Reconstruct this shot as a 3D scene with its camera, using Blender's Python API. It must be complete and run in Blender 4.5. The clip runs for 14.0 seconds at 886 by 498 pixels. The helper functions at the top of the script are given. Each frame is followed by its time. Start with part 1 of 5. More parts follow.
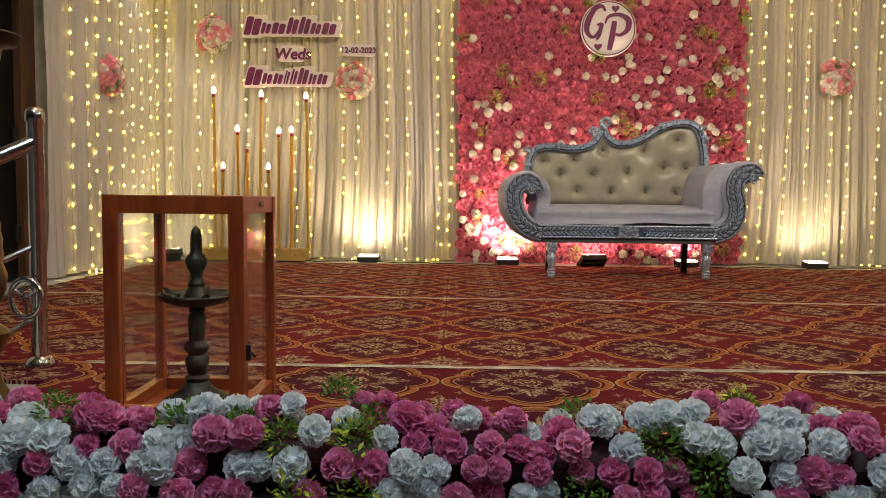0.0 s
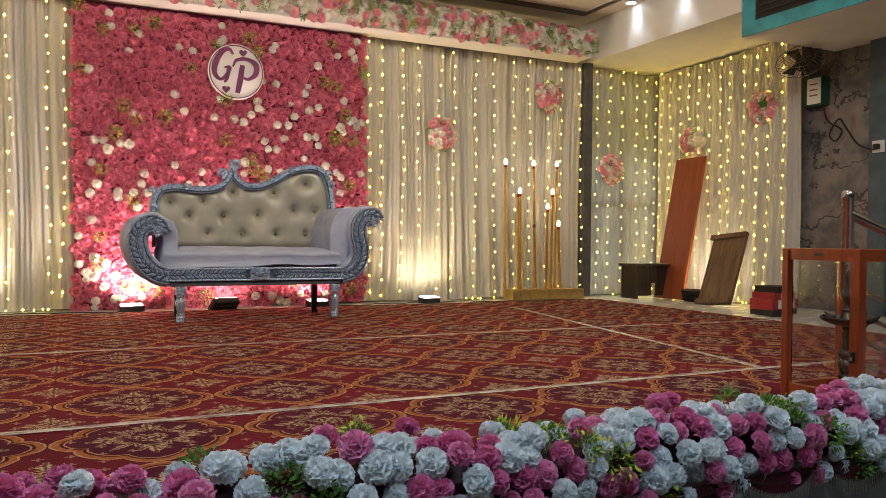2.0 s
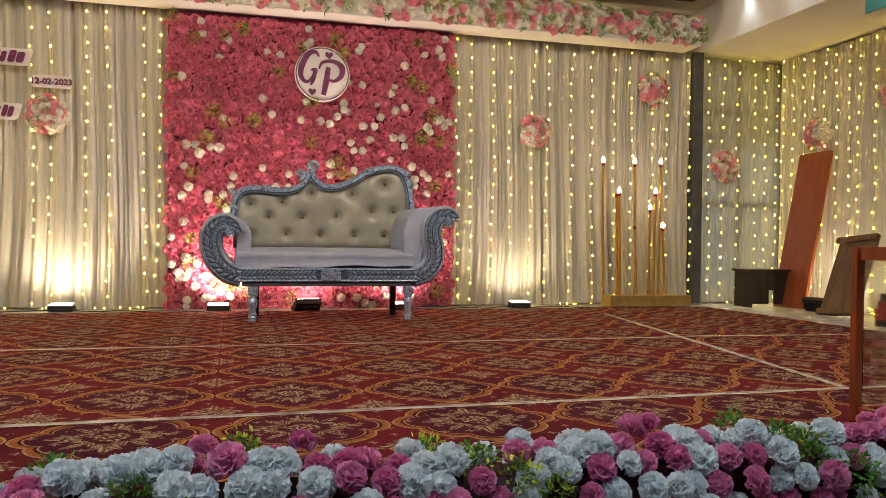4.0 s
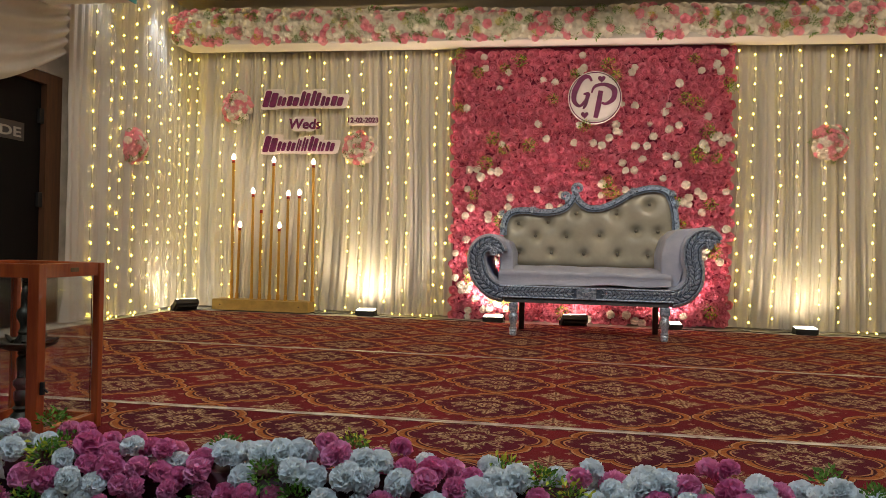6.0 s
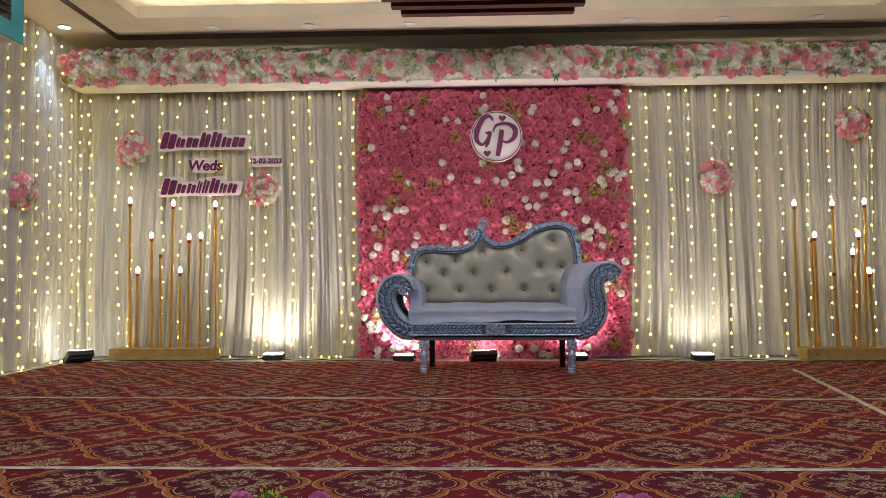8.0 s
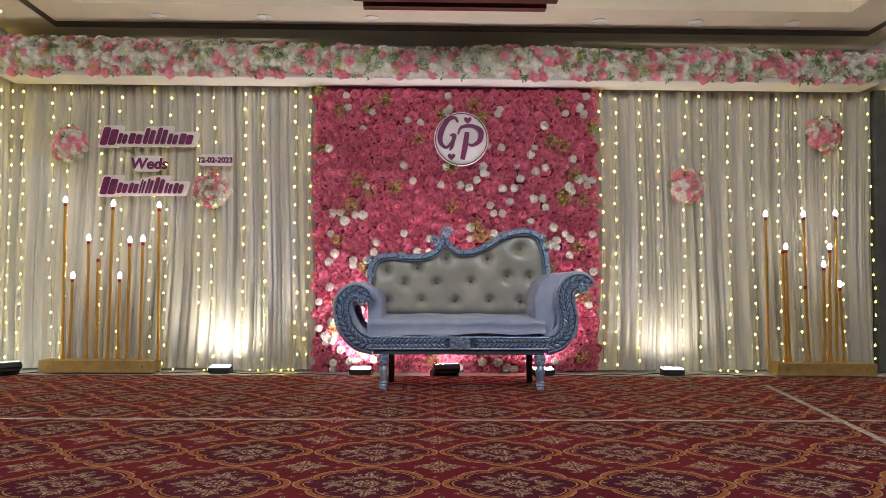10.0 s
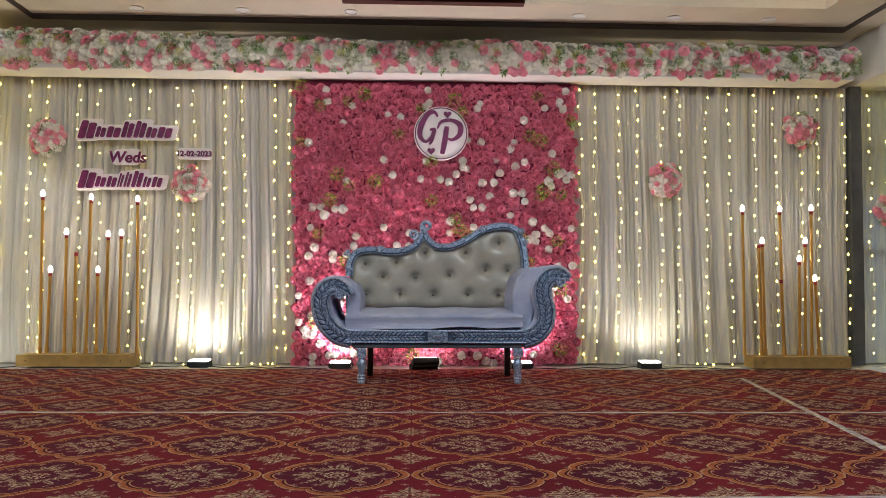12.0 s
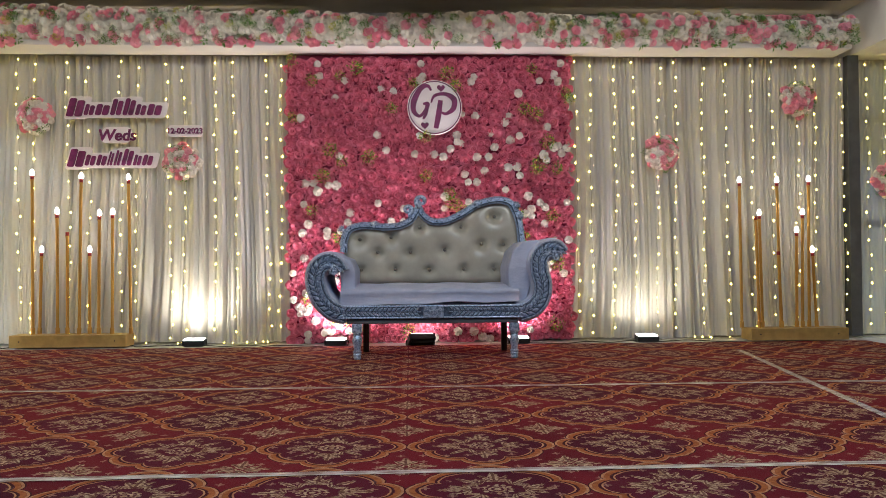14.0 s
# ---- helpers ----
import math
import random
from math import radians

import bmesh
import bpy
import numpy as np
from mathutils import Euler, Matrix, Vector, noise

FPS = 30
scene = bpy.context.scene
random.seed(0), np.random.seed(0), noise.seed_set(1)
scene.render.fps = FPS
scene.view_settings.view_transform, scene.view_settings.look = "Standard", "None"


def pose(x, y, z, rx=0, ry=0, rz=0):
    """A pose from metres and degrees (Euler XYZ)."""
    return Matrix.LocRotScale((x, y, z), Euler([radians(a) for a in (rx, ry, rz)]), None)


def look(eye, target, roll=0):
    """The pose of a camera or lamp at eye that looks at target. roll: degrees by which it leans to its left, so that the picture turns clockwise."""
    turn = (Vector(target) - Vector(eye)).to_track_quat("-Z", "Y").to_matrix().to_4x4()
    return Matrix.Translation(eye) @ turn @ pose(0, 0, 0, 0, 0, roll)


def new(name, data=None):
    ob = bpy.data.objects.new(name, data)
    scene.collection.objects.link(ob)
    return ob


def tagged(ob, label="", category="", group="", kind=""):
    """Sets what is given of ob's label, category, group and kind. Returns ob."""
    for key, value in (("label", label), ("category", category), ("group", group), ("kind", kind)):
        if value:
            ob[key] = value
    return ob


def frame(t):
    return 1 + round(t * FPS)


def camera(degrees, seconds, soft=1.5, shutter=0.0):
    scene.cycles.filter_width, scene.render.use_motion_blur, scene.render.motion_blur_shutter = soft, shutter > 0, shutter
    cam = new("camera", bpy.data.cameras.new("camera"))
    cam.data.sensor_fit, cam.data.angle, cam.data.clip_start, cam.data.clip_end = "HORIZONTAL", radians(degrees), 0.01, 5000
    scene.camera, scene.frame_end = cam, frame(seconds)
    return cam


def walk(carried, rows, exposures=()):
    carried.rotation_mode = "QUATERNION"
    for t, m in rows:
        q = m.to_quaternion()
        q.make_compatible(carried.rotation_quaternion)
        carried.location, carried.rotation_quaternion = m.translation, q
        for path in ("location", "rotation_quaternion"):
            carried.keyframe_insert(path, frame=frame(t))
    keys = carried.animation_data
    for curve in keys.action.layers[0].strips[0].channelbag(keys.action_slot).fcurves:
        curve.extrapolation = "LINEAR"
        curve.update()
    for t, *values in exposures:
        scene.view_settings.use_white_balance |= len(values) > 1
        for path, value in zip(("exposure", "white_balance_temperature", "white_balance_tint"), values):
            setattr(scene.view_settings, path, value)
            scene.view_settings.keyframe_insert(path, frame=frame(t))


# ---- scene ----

cam = camera(59.2, 14.0, 0.8)
PATH = [
    (0, (-1.253, -6.815, 0.586), (-1.281, -4.82, 0.445), 0.7),
    (0.5, (-1.305, -6.82, 0.583), (-1.094, -4.833, 0.484), 0.5),
    (1, (-1.31, -6.846, 0.599), (-0.842, -4.902, 0.542), 0.3),
    (1.5, (-1.263, -6.85, 0.596), (-0.564, -4.977, 0.557), 0.4),
    (2, (-1.232, -6.856, 0.596), (-0.372, -5.051, 0.57), 0.6),
    (2.2, (-1.227, -6.853, 0.597), (-0.304, -5.078, 0.578), 0.7),
    (4.3, (-0.557, -6.803, 0.561), (-0.257, -4.826, 0.532), 1.6),
    (4.5, (-0.477, -6.834, 0.558), (-0.353, -4.838, 0.515), 2.4),
    (5, (-0.348, -6.963, 0.582), (-0.537, -4.973, 0.52), 2.6),
    (5.5, (-0.245, -7.091, 0.603), (-0.558, -5.117, 0.537), 1.9),
    (6, (-0.162, -7.103, 0.668), (-0.479, -5.129, 0.656), 1.5),
    (6.5, (-0.12, -7.099, 0.704), (-0.353, -5.113, 0.754), 1.0),
    (7, (-0.143, -7.121, 0.712), (-0.308, -5.13, 0.797), 0.4),
    (7.5, (-0.171, -7.143, 0.699), (-0.282, -5.148, 0.786), 0.1),
    (7.7, (-0.173, -7.14, 0.693), (-0.269, -5.144, 0.774), -0.1),
    (9.8, (-0.262, -6.741, 0.72), (-0.241, -4.743, 0.818), 0.3),
    (10, (-0.256, -6.749, 0.718), (-0.215, -4.752, 0.817), 0.3),
    (10.5, (-0.239, -6.755, 0.717), (-0.145, -4.76, 0.819), 0.3),
    (11, (-0.238, -6.753, 0.712), (-0.135, -4.758, 0.811), 0.2),
    (11.5, (-0.226, -6.755, 0.714), (-0.143, -4.759, 0.813), 0.1),
    (12, (-0.192, -6.771, 0.711), (-0.118, -4.775, 0.797), 0.3),
    (12.5, (-0.176, -6.755, 0.683), (-0.096, -4.758, 0.736), 0.4),
    (13, (-0.181, -6.738, 0.679), (-0.108, -4.739, 0.712), 0.1),
    (13.5, (-0.182, -6.717, 0.68), (-0.104, -4.719, 0.713), -0.3),
    (14, (-0.182, -6.716, 0.67), (-0.098, -4.718, 0.706), -0.4),
]
walk(cam, [(t, look(eye, target, roll)) for t, eye, target, roll in PATH], [(0.0, 0.34, 7200, 10), (2.0, 0.42, 6400, 10), (5.5, 0.20, 6950, 10), (7.5, 0.15, 5700, 10), (10.0, 0.17, 5250, 10), (14.0, 0.22, 5250, 10)])

# ---------------------------------------------------------------- light
world = bpy.data.worlds.new("world")
scene.world = world
world.use_nodes = True
world.node_tree.nodes["Background"].inputs[0].default_value = (0.5, 0.6, 0.8, 1)
world.node_tree.nodes["Background"].inputs[1].default_value = 0.006


def lamp(name, kind, m, watts, colour, **settings):
    data = bpy.data.lights.new(name, kind)
    data.energy, data.color = watts, colour
    for key, value in settings.items():
        if key == "size":
            data.size = value
        if key == "size_y":
            data.shape, data.size_y = "RECTANGLE", value
        if key == "angle":
            data.spot_size, data.spot_blend = radians(value), 0.6
        if key == "radius":
            data.shadow_soft_size = value
    ob = new(name, data)
    ob.matrix_world = m
    return ob


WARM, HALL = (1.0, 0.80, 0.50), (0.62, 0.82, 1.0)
FLOOD_W = 24.0
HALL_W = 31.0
STAGE_W = 46.0
# unseen lamps added for the hall's light, over the place before the stage
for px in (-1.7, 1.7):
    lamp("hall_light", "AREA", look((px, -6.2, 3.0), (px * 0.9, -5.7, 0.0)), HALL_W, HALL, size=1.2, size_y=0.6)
# unseen warm lamps added in the tray, over the stage front, to brighten it
for px in (-1.9, 1.6):
    lamp("stage_fill", "AREA", look((px, -4.2, 3.1), (px * 0.8, -0.6, 0.9)), STAGE_W, (1.0, 0.85, 0.64), size=1.2, size_y=0.5)


# ---------------------------------------------------------------- materials
class Ex:
    """A number in a node tree, with arithmetic."""

    def __init__(self, tree, s):
        self.tree, self.s = tree, s

    def _op(self, op, *others):
        n = self.tree.nodes.new("ShaderNodeMath")
        n.operation = op
        for i, v in enumerate((self, *others)):
            if isinstance(v, Ex):
                self.tree.links.new(v.s, n.inputs[i])
            else:
                n.inputs[i].default_value = v
        return Ex(self.tree, n.outputs[0])

    def __add__(self, o): return self._op("ADD", o)
    def __sub__(self, o): return self._op("SUBTRACT", o)
    def __mul__(self, o): return self._op("MULTIPLY", o)
    def __truediv__(self, o): return self._op("DIVIDE", o)
    def lt(self, o): return self._op("LESS_THAN", o)
    def gt(self, o): return self._op("GREATER_THAN", o)
    def least(self, o): return self._op("MINIMUM", o)
    def most(self, o): return self._op("MAXIMUM", o)
    def size(self): return self._op("ABSOLUTE")
    def cos(self): return self._op("COSINE")
    def sin(self): return self._op("SINE")
    def pow(self, o): return self._op("POWER", o)
    def fract(self): return self._op("FRACT")
    def root(self): return self._op("SQRT")
    def turn(self, o): return self._op("ARCTAN2", o)
    def smooth(self, a, b):
        n = self.tree.nodes.new("ShaderNodeMapRange")
        n.interpolation_type = "SMOOTHSTEP"
        self.tree.links.new(self.s, n.inputs[0])
        n.inputs[1].default_value, n.inputs[2].default_value = a, b
        return Ex(self.tree, n.outputs[0])


class Mat:
    def __init__(self, name, colour=(0.5, 0.5, 0.5), rough=0.6, metal=0.0, **more):
        self.m = bpy.data.materials.new(name)
        self.m.use_nodes = True
        self.t = self.m.node_tree
        self.b = self.t.nodes["Principled BSDF"]
        self.b.inputs["Base Color"].default_value = (*colour, 1)
        self.b.inputs["Roughness"].default_value = rough
        self.b.inputs["Metallic"].default_value = metal
        for key, value in more.items():
            self.b.inputs[key.replace("_", " ")].default_value = value
        self.co = self.t.nodes.new("ShaderNodeTexCoord")

    def ex(self, s): return Ex(self.t, s)

    def noise(self, scale, detail=4.0, stretch=(1, 1, 1), rough=0.6):
        mp = self.t.nodes.new("ShaderNodeMapping")
        mp.inputs["Scale"].default_value = stretch
        self.t.links.new(self.co.outputs["Object"], mp.inputs[0])
        n = self.t.nodes.new("ShaderNodeTexNoise")
        n.inputs["Scale"].default_value, n.inputs["Detail"].default_value, n.inputs["Roughness"].default_value = scale, detail, rough
        self.t.links.new(mp.outputs[0], n.inputs["Vector"])
        return Ex(self.t, n.outputs[0])

    def mix(self, f, a, b, mode="MIX"):
        n = self.t.nodes.new("ShaderNodeMix")
        n.data_type, n.blend_type = "RGBA", mode
        if isinstance(f, Ex):
            self.t.links.new(f.s, n.inputs[0])
        else:
            n.inputs[0].default_value = f
        for i, v in ((6, a), (7, b)):
            if isinstance(v, tuple):
                n.inputs[i].default_value = (*v, 1)
            else:
                self.t.links.new(v, n.inputs[i])
        return n.outputs[2]

    def colour(self, s):
        self.t.links.new(s, self.b.inputs["Base Color"])
        return self

    def roughness(self, e):
        self.t.links.new(e.s, self.b.inputs["Roughness"])
        return self

    def bump(self, e, strength=0.3, distance=0.005):
        n = self.t.nodes.new("ShaderNodeBump")
        n.inputs["Strength"].default_value, n.inputs["Distance"].default_value = strength, distance
        self.t.links.new(e.s, n.inputs["Height"])
        self.t.links.new(n.outputs[0], self.b.inputs["Normal"])
        return self

    def random(self):
        n = self.t.nodes.new("ShaderNodeObjectInfo")
        return Ex(self.t, n.outputs["Random"])

    def island(self):
        n = self.t.nodes.new("ShaderNodeNewGeometry")
        return Ex(self.t, n.outputs["Random Per Island"])

    def sheer(self, weight, colour):
        """Lets part of the light through, as thin cloth does."""
        tr = self.t.nodes.new("ShaderNodeBsdfTranslucent")
        tr.inputs[0].default_value = (*colour, 1)
        mx = self.t.nodes.new("ShaderNodeMixShader")
        mx.inputs[0].default_value = weight
        self.t.links.new(self.b.outputs[0], mx.inputs[1])
        self.t.links.new(tr.outputs[0], mx.inputs[2])
        self.t.links.new(mx.outputs[0], self.t.nodes["Material Output"].inputs[0])
        return self


def plain(name, colour, rough=0.6, metal=0.0, vary=0.12, scale=6.0, bump=0.1, **more):
    m = Mat(name, colour, rough, metal, **more)
    f = m.noise(scale)
    dark = tuple(c * (1 - vary * 2) for c in colour)
    light = tuple(min(1, c * (1 + vary)) for c in colour)
    m.colour(m.mix(f.smooth(0.3, 0.7), dark, light))
    fine = m.noise(scale * 22, 3)
    m.bump(fine, bump, 0.002)
    m.roughness((f * 0.2 + (rough - 0.1)))
    return m.m


def emitter(name, colour, strength):
    m = Mat(name, colour, 0.5)
    m.b.inputs["Emission Color"].default_value = (*colour, 1)
    m.b.inputs["Emission Strength"].default_value = strength
    return m.m


def petals(name, inner, outer, islands, rough=0.7, thin=0.09):
    m = Mat(name, outer, rough)
    r = m.island() if islands else m.random()
    f = m.noise(70, 2)
    a = m.mix(r, inner, outer)
    m.colour(m.mix((f * 0.5).smooth(0.1, 0.5), a, outer))
    return m.sheer(thin, outer).m


def wood(name, dark, light, rough=0.4, scale=5.0, stretch=(6, 6, 0.6), coat=0.0):
    m = Mat(name, light, rough)
    f = m.noise(scale, 6, stretch, 0.65)
    m.colour(m.mix(f.smooth(0.3, 0.7), dark, light))
    m.bump(m.noise(scale * 8, 4, stretch), 0.15, 0.002)
    m.roughness(f * 0.25 + (rough - 0.12))
    m.b.inputs["Coat Weight"].default_value = coat
    return m.m


def make_carpet():
    m = Mat("carpet", (0.1, 0.01, 0.015), 0.85)
    sep = m.t.nodes.new("ShaderNodeSeparateXYZ")
    m.t.links.new(m.co.outputs["Object"], sep.inputs[0])
    X, Y = m.ex(sep.outputs[0]), m.ex(sep.outputs[1])
    wob = (m.noise(16, 2) - 0.5) * 0.012
    X, Y = X + wob, Y - wob
    u = (((X + 0.2) / 0.545).fract() - 0.5) * 2.0
    v = (((Y + 3.85) / 0.555 + 0.5).fract() - 0.5) * 2.0
    au, av = u.size(), v.size()
    r = (u * u + v * v).root()
    th = v.turn(u)

    def leaf(px, py, length, wide, angle):
        """A pointed leaf from the origin along the angle, with a saw edge, and its midrib."""
        c, q = math.cos(angle), math.sin(angle)
        f = (px * c + py * q) / length
        e = (py * c - px * q).size()
        body = (f * math.pi).sin() * wide + (f * 38.0).sin() * (wide * 0.13) - e
        on = body.gt(0.0) * f.gt(0.0) * f.lt(1.0)
        return on, on * (e - f * 0.004).lt(wide * 0.24)

    def spray(px, py, leaves):
        on, rib = leaf(px, py, *leaves[0])
        for q in leaves[1:]:
            a, b = leaf(px, py, *q)
            on, rib = on.most(a), rib.most(b)
        return on, rib

    # lobed frame of each medallion: eight scallops, the four on the axes the larger
    scallop = (th * 4.0).cos().size().pow(0.6)
    edge = scallop * 0.135 + (th * 4.0).cos() * 0.050 + 0.80
    gap = r - edge
    inside = gap.lt(0.0)
    band = (gap + 0.060).size().lt(0.034)
    lip = (gap + 0.008).size().lt(0.016).most((gap + 0.140).size().lt(0.011))
    dark_line = (gap + 0.116).size().lt(0.011).most((gap - 0.018).size().lt(0.009))
    # flower in the middle with sprays on the axes and the diagonals
    a, b = au.most(av), au.least(av)
    axis, axis_rib = spray(a - 0.29, b, ((0.40, 0.056, 0.0), (0.32, 0.040, 0.60), (0.22, 0.034, 1.20)))
    d, e = (au + av) * 0.7071 - 0.24, ((au - av) * 0.7071).size()
    diag, diag_rib = spray(d, e, ((0.40, 0.044, 0.0), (0.22, 0.034, 0.9)))
    ring = (r - 0.150).size().lt((th * 12.0).cos() * 0.018 + 0.020).most((r - 0.085).size().lt(0.016)).most(r.lt(0.038))
    # flower where four medallions meet
    cu, cv = au * -1.0 + 1.0, av * -1.0 + 1.0
    ca, cb = cu.most(cv), cu.least(cv)
    cross, cross_rib = spray(ca - 0.05, cb, ((0.36, 0.060, 0.0), (0.26, 0.045, 0.60)))
    cr = (cu * cu + cv * cv).root()
    heart = cr.lt((cv.turn(cu) * 4.0).cos() * 0.02 + 0.075) * cr.gt(0.03)
    # small four-petalled specks over the field
    su, sv = ((u * 3.5 + 0.25).fract() - 0.5).size(), ((v * 3.5 + 0.25).fract() - 0.5).size()
    sr = (su * su + sv * sv).root()
    speck_r = (sv.turn(su) * 4.0).cos() * 0.070 + 0.135
    spot = sr.lt(speck_r) * (m.noise(5.5, 1) - 0.42).gt(0.0)
    weave = m.noise(46, 2).smooth(0.36, 0.50)
    # colours
    big = m.noise(1.3, 3)
    maroon = m.mix(big.smooth(0.3, 0.7), (0.068, 0.004, 0.015), (0.105, 0.006, 0.020))
    field = m.mix(big.smooth(0.3, 0.7), (0.122, 0.006, 0.013), (0.180, 0.009, 0.017))
    cream = m.mix(m.noise(60, 2).smooth(0.35, 0.65), (0.36, 0.21, 0.10), (0.68, 0.50, 0.30))
    tan = m.mix(m.noise(45, 2).smooth(0.3, 0.7), (0.42, 0.18, 0.075), (0.62, 0.32, 0.15))
    gold = m.mix(m.noise(40, 2).smooth(0.3, 0.7), (0.29, 0.080, 0.018), (0.42, 0.14, 0.036))
    c = m.mix(inside, field, maroon)
    c = m.mix(spot * 0.75, c, (0.40, 0.22, 0.15))
    c = m.mix(cross.most(heart) * weave * 0.85, c, cream)
    c = m.mix(axis.most(diag).most(ring) * inside * weave * 0.85, c, cream)
    c = m.mix(axis_rib.most(diag_rib).most(cross_rib) * 0.8, c, (0.10, 0.022, 0.014))
    c = m.mix(dark_line * 0.75, c, (0.035, 0.006, 0.007))
    c = m.mix(band, c, gold)
    c = m.mix(lip * 0.9, c, tan)
    speck = m.noise(420, 2)
    c = m.mix(speck.smooth(0.35, 0.75) * 0.30, c, (0.025, 0.004, 0.005))
    m.colour(c)
    m.bump(m.noise(500, 2) + m.noise(3, 2) * 2.0, 0.5, 0.004)
    m.b.inputs["Specular IOR Level"].default_value = 0.12
    return m.m


def make_stone():
    m = Mat("stone", (0.3, 0.3, 0.3), 0.6)
    w = m.noise(2.2, 6, rough=0.7)
    c = m.mix(w.smooth(0.35, 0.65), (0.085, 0.085, 0.095), (0.25, 0.225, 0.215))
    rust = m.noise(3.1, 5, (1, 1.7, 1))
    c = m.mix(rust.smooth(0.56, 0.68) * 0.6, c, (0.17, 0.075, 0.045))
    cracks = (m.noise(1.7, 8, (1, 1, 1.3)) - 0.5).size().lt(0.011)
    c = m.mix(cracks * 0.85, c, (0.03, 0.03, 0.04))
    m.colour(c)
    return m.bump(w - cracks * 0.6, 0.7, 0.02).m


def make_drape(name, tint, warm=0.0):
    m = Mat(name, tint, 0.75)
    f = m.noise(1.4, 4, (3, 3, 0.5))
    m.colour(m.mix(f.smooth(0.3, 0.7), tuple(c * 0.9 for c in tint), tint))
    m.bump(m.noise(260, 2, (1, 1, 1)) + m.noise(9, 4, (3, 3, 0.4)) * 3.0, 0.25, 0.004)
    return m.sheer(0.22, tint).m


def make_sheer():
    m = Mat("sheer_drape", (0.66, 0.64, 0.61), 0.75)
    m.bump(m.noise(9, 4, (3, 3, 0.4)), 0.2, 0.004)
    m.sheer(0.35, (0.66, 0.64, 0.61))
    out = m.t.nodes["Material Output"]
    body = out.inputs[0].links[0].from_socket
    clear, mx = m.t.nodes.new("ShaderNodeBsdfTransparent"), m.t.nodes.new("ShaderNodeMixShader")
    mx.inputs[0].default_value = 0.55
    m.t.links.new(body, mx.inputs[1])
    m.t.links.new(clear.outputs[0], mx.inputs[2])
    m.t.links.new(mx.outputs[0], out.inputs[0])
    return m.m


CARPET, STONE = make_carpet(), make_stone()
DRAPE = make_drape("drape", (0.66, 0.64, 0.61))
SHEER = make_sheer()
SKIRT = make_drape("skirt", (0.42, 0.42, 0.43))
WALL = plain("wall_paint", (0.55, 0.53, 0.5), 0.8)
CEIL = plain("ceiling_paint", (0.66, 0.60, 0.48), 0.7, vary=0.04, scale=2)
CEIL_W = plain("soffit_paint", (0.74, 0.72, 0.68), 0.7, vary=0.04, scale=2)
DARK_TRIM = plain("dark_trim", (0.05, 0.03, 0.025), 0.5)
TILE = plain("white_tile", (0.66, 0.64, 0.62), 0.25, vary=0.06)
HALL_WALL = plain("hall_wall", (0.30, 0.29, 0.28), 0.8)
HALL_FLOOR = plain("hall_floor", (0.35, 0.32, 0.28), 0.3)
TAPE = Mat("clear_tape_shine", (0.42, 0.33, 0.27), 0.16, 0.0)
# pale streaks in the base colour stand in for white shine on the tape
TAPE.colour(TAPE.mix(TAPE.noise(9, 4, (1, 6, 1)).smooth(0.35, 0.65), (0.30, 0.19, 0.15), (0.70, 0.60, 0.52)))
TAPE.bump(TAPE.noise(60, 3, (1, 4, 1)), 0.5, 0.003)
TAPE = TAPE.m
BOXWOOD = wood("red_brown_wood", (0.27, 0.040, 0.012), (0.43, 0.085, 0.020), 0.35, 5, (6, 6, 0.6), 0.3)
PLANK = wood("plank_laminate", (0.26, 0.055, 0.02), (0.34, 0.085, 0.03), 0.4)
OLDWOOD = wood("old_wood", (0.10, 0.055, 0.03), (0.21, 0.125, 0.07), 0.6)
DARKWOOD = wood("dark_wood", (0.015, 0.010, 0.009), (0.045, 0.03, 0.025), 0.4)
CHANWOOD = wood("chandelier_wood", (0.05, 0.012, 0.008), (0.11, 0.03, 0.018), 0.4, 5, (0.6, 6, 6))
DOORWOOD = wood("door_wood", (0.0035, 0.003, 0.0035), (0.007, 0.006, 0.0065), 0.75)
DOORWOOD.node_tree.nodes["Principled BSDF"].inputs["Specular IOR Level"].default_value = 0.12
FRAMEWOOD = wood("door_frame_wood", (0.06, 0.026, 0.013), (0.11, 0.05, 0.024), 0.55)
GOLD = plain("gold_paint", (0.66, 0.40, 0.10), 0.36, 0.7, 0.05, 9, 0.03)
GOLD_BASE = plain("gold_base", (0.46, 0.31, 0.10), 0.45, 0.35, 0.1, 12)
BRASS = plain("aged_brass", (0.20, 0.14, 0.06), 0.38, 0.9, 0.3, 14, 0.2)
BRONZE = plain("dull_bronze", (0.075, 0.062, 0.045), 0.45, 0.75, 0.3, 14, 0.2)
STEEL = plain("polished_steel", (0.62, 0.62, 0.63), 0.14, 1.0, 0.05, 8, 0.02)
BLACK = plain("black_plastic", (0.012, 0.012, 0.013), 0.45)
WIRE = plain("wire", (0.22, 0.21, 0.15), 0.6)
WHITE_PL = plain("white_plastic", (0.75, 0.75, 0.73), 0.4, vary=0.03)
TEAL = plain("teal_paint", (0.05, 0.34, 0.42), 0.5)
PIPE = plain("blue_grey_paint", (0.07, 0.11, 0.145), 0.5)
DARK_GREY = plain("dark_grey_paint", (0.085, 0.09, 0.10), 0.6)
CAGE = plain("fan_wire", (0.20, 0.17, 0.13), 0.4, 0.6)
FROST = plain("grey_blue_pane", (0.42, 0.50, 0.60), 0.2)
GREEN_PL = plain("green_plastic", (0.02, 0.10, 0.05), 0.5)
RED_PL = plain("red_paint", (0.35, 0.03, 0.03), 0.5)
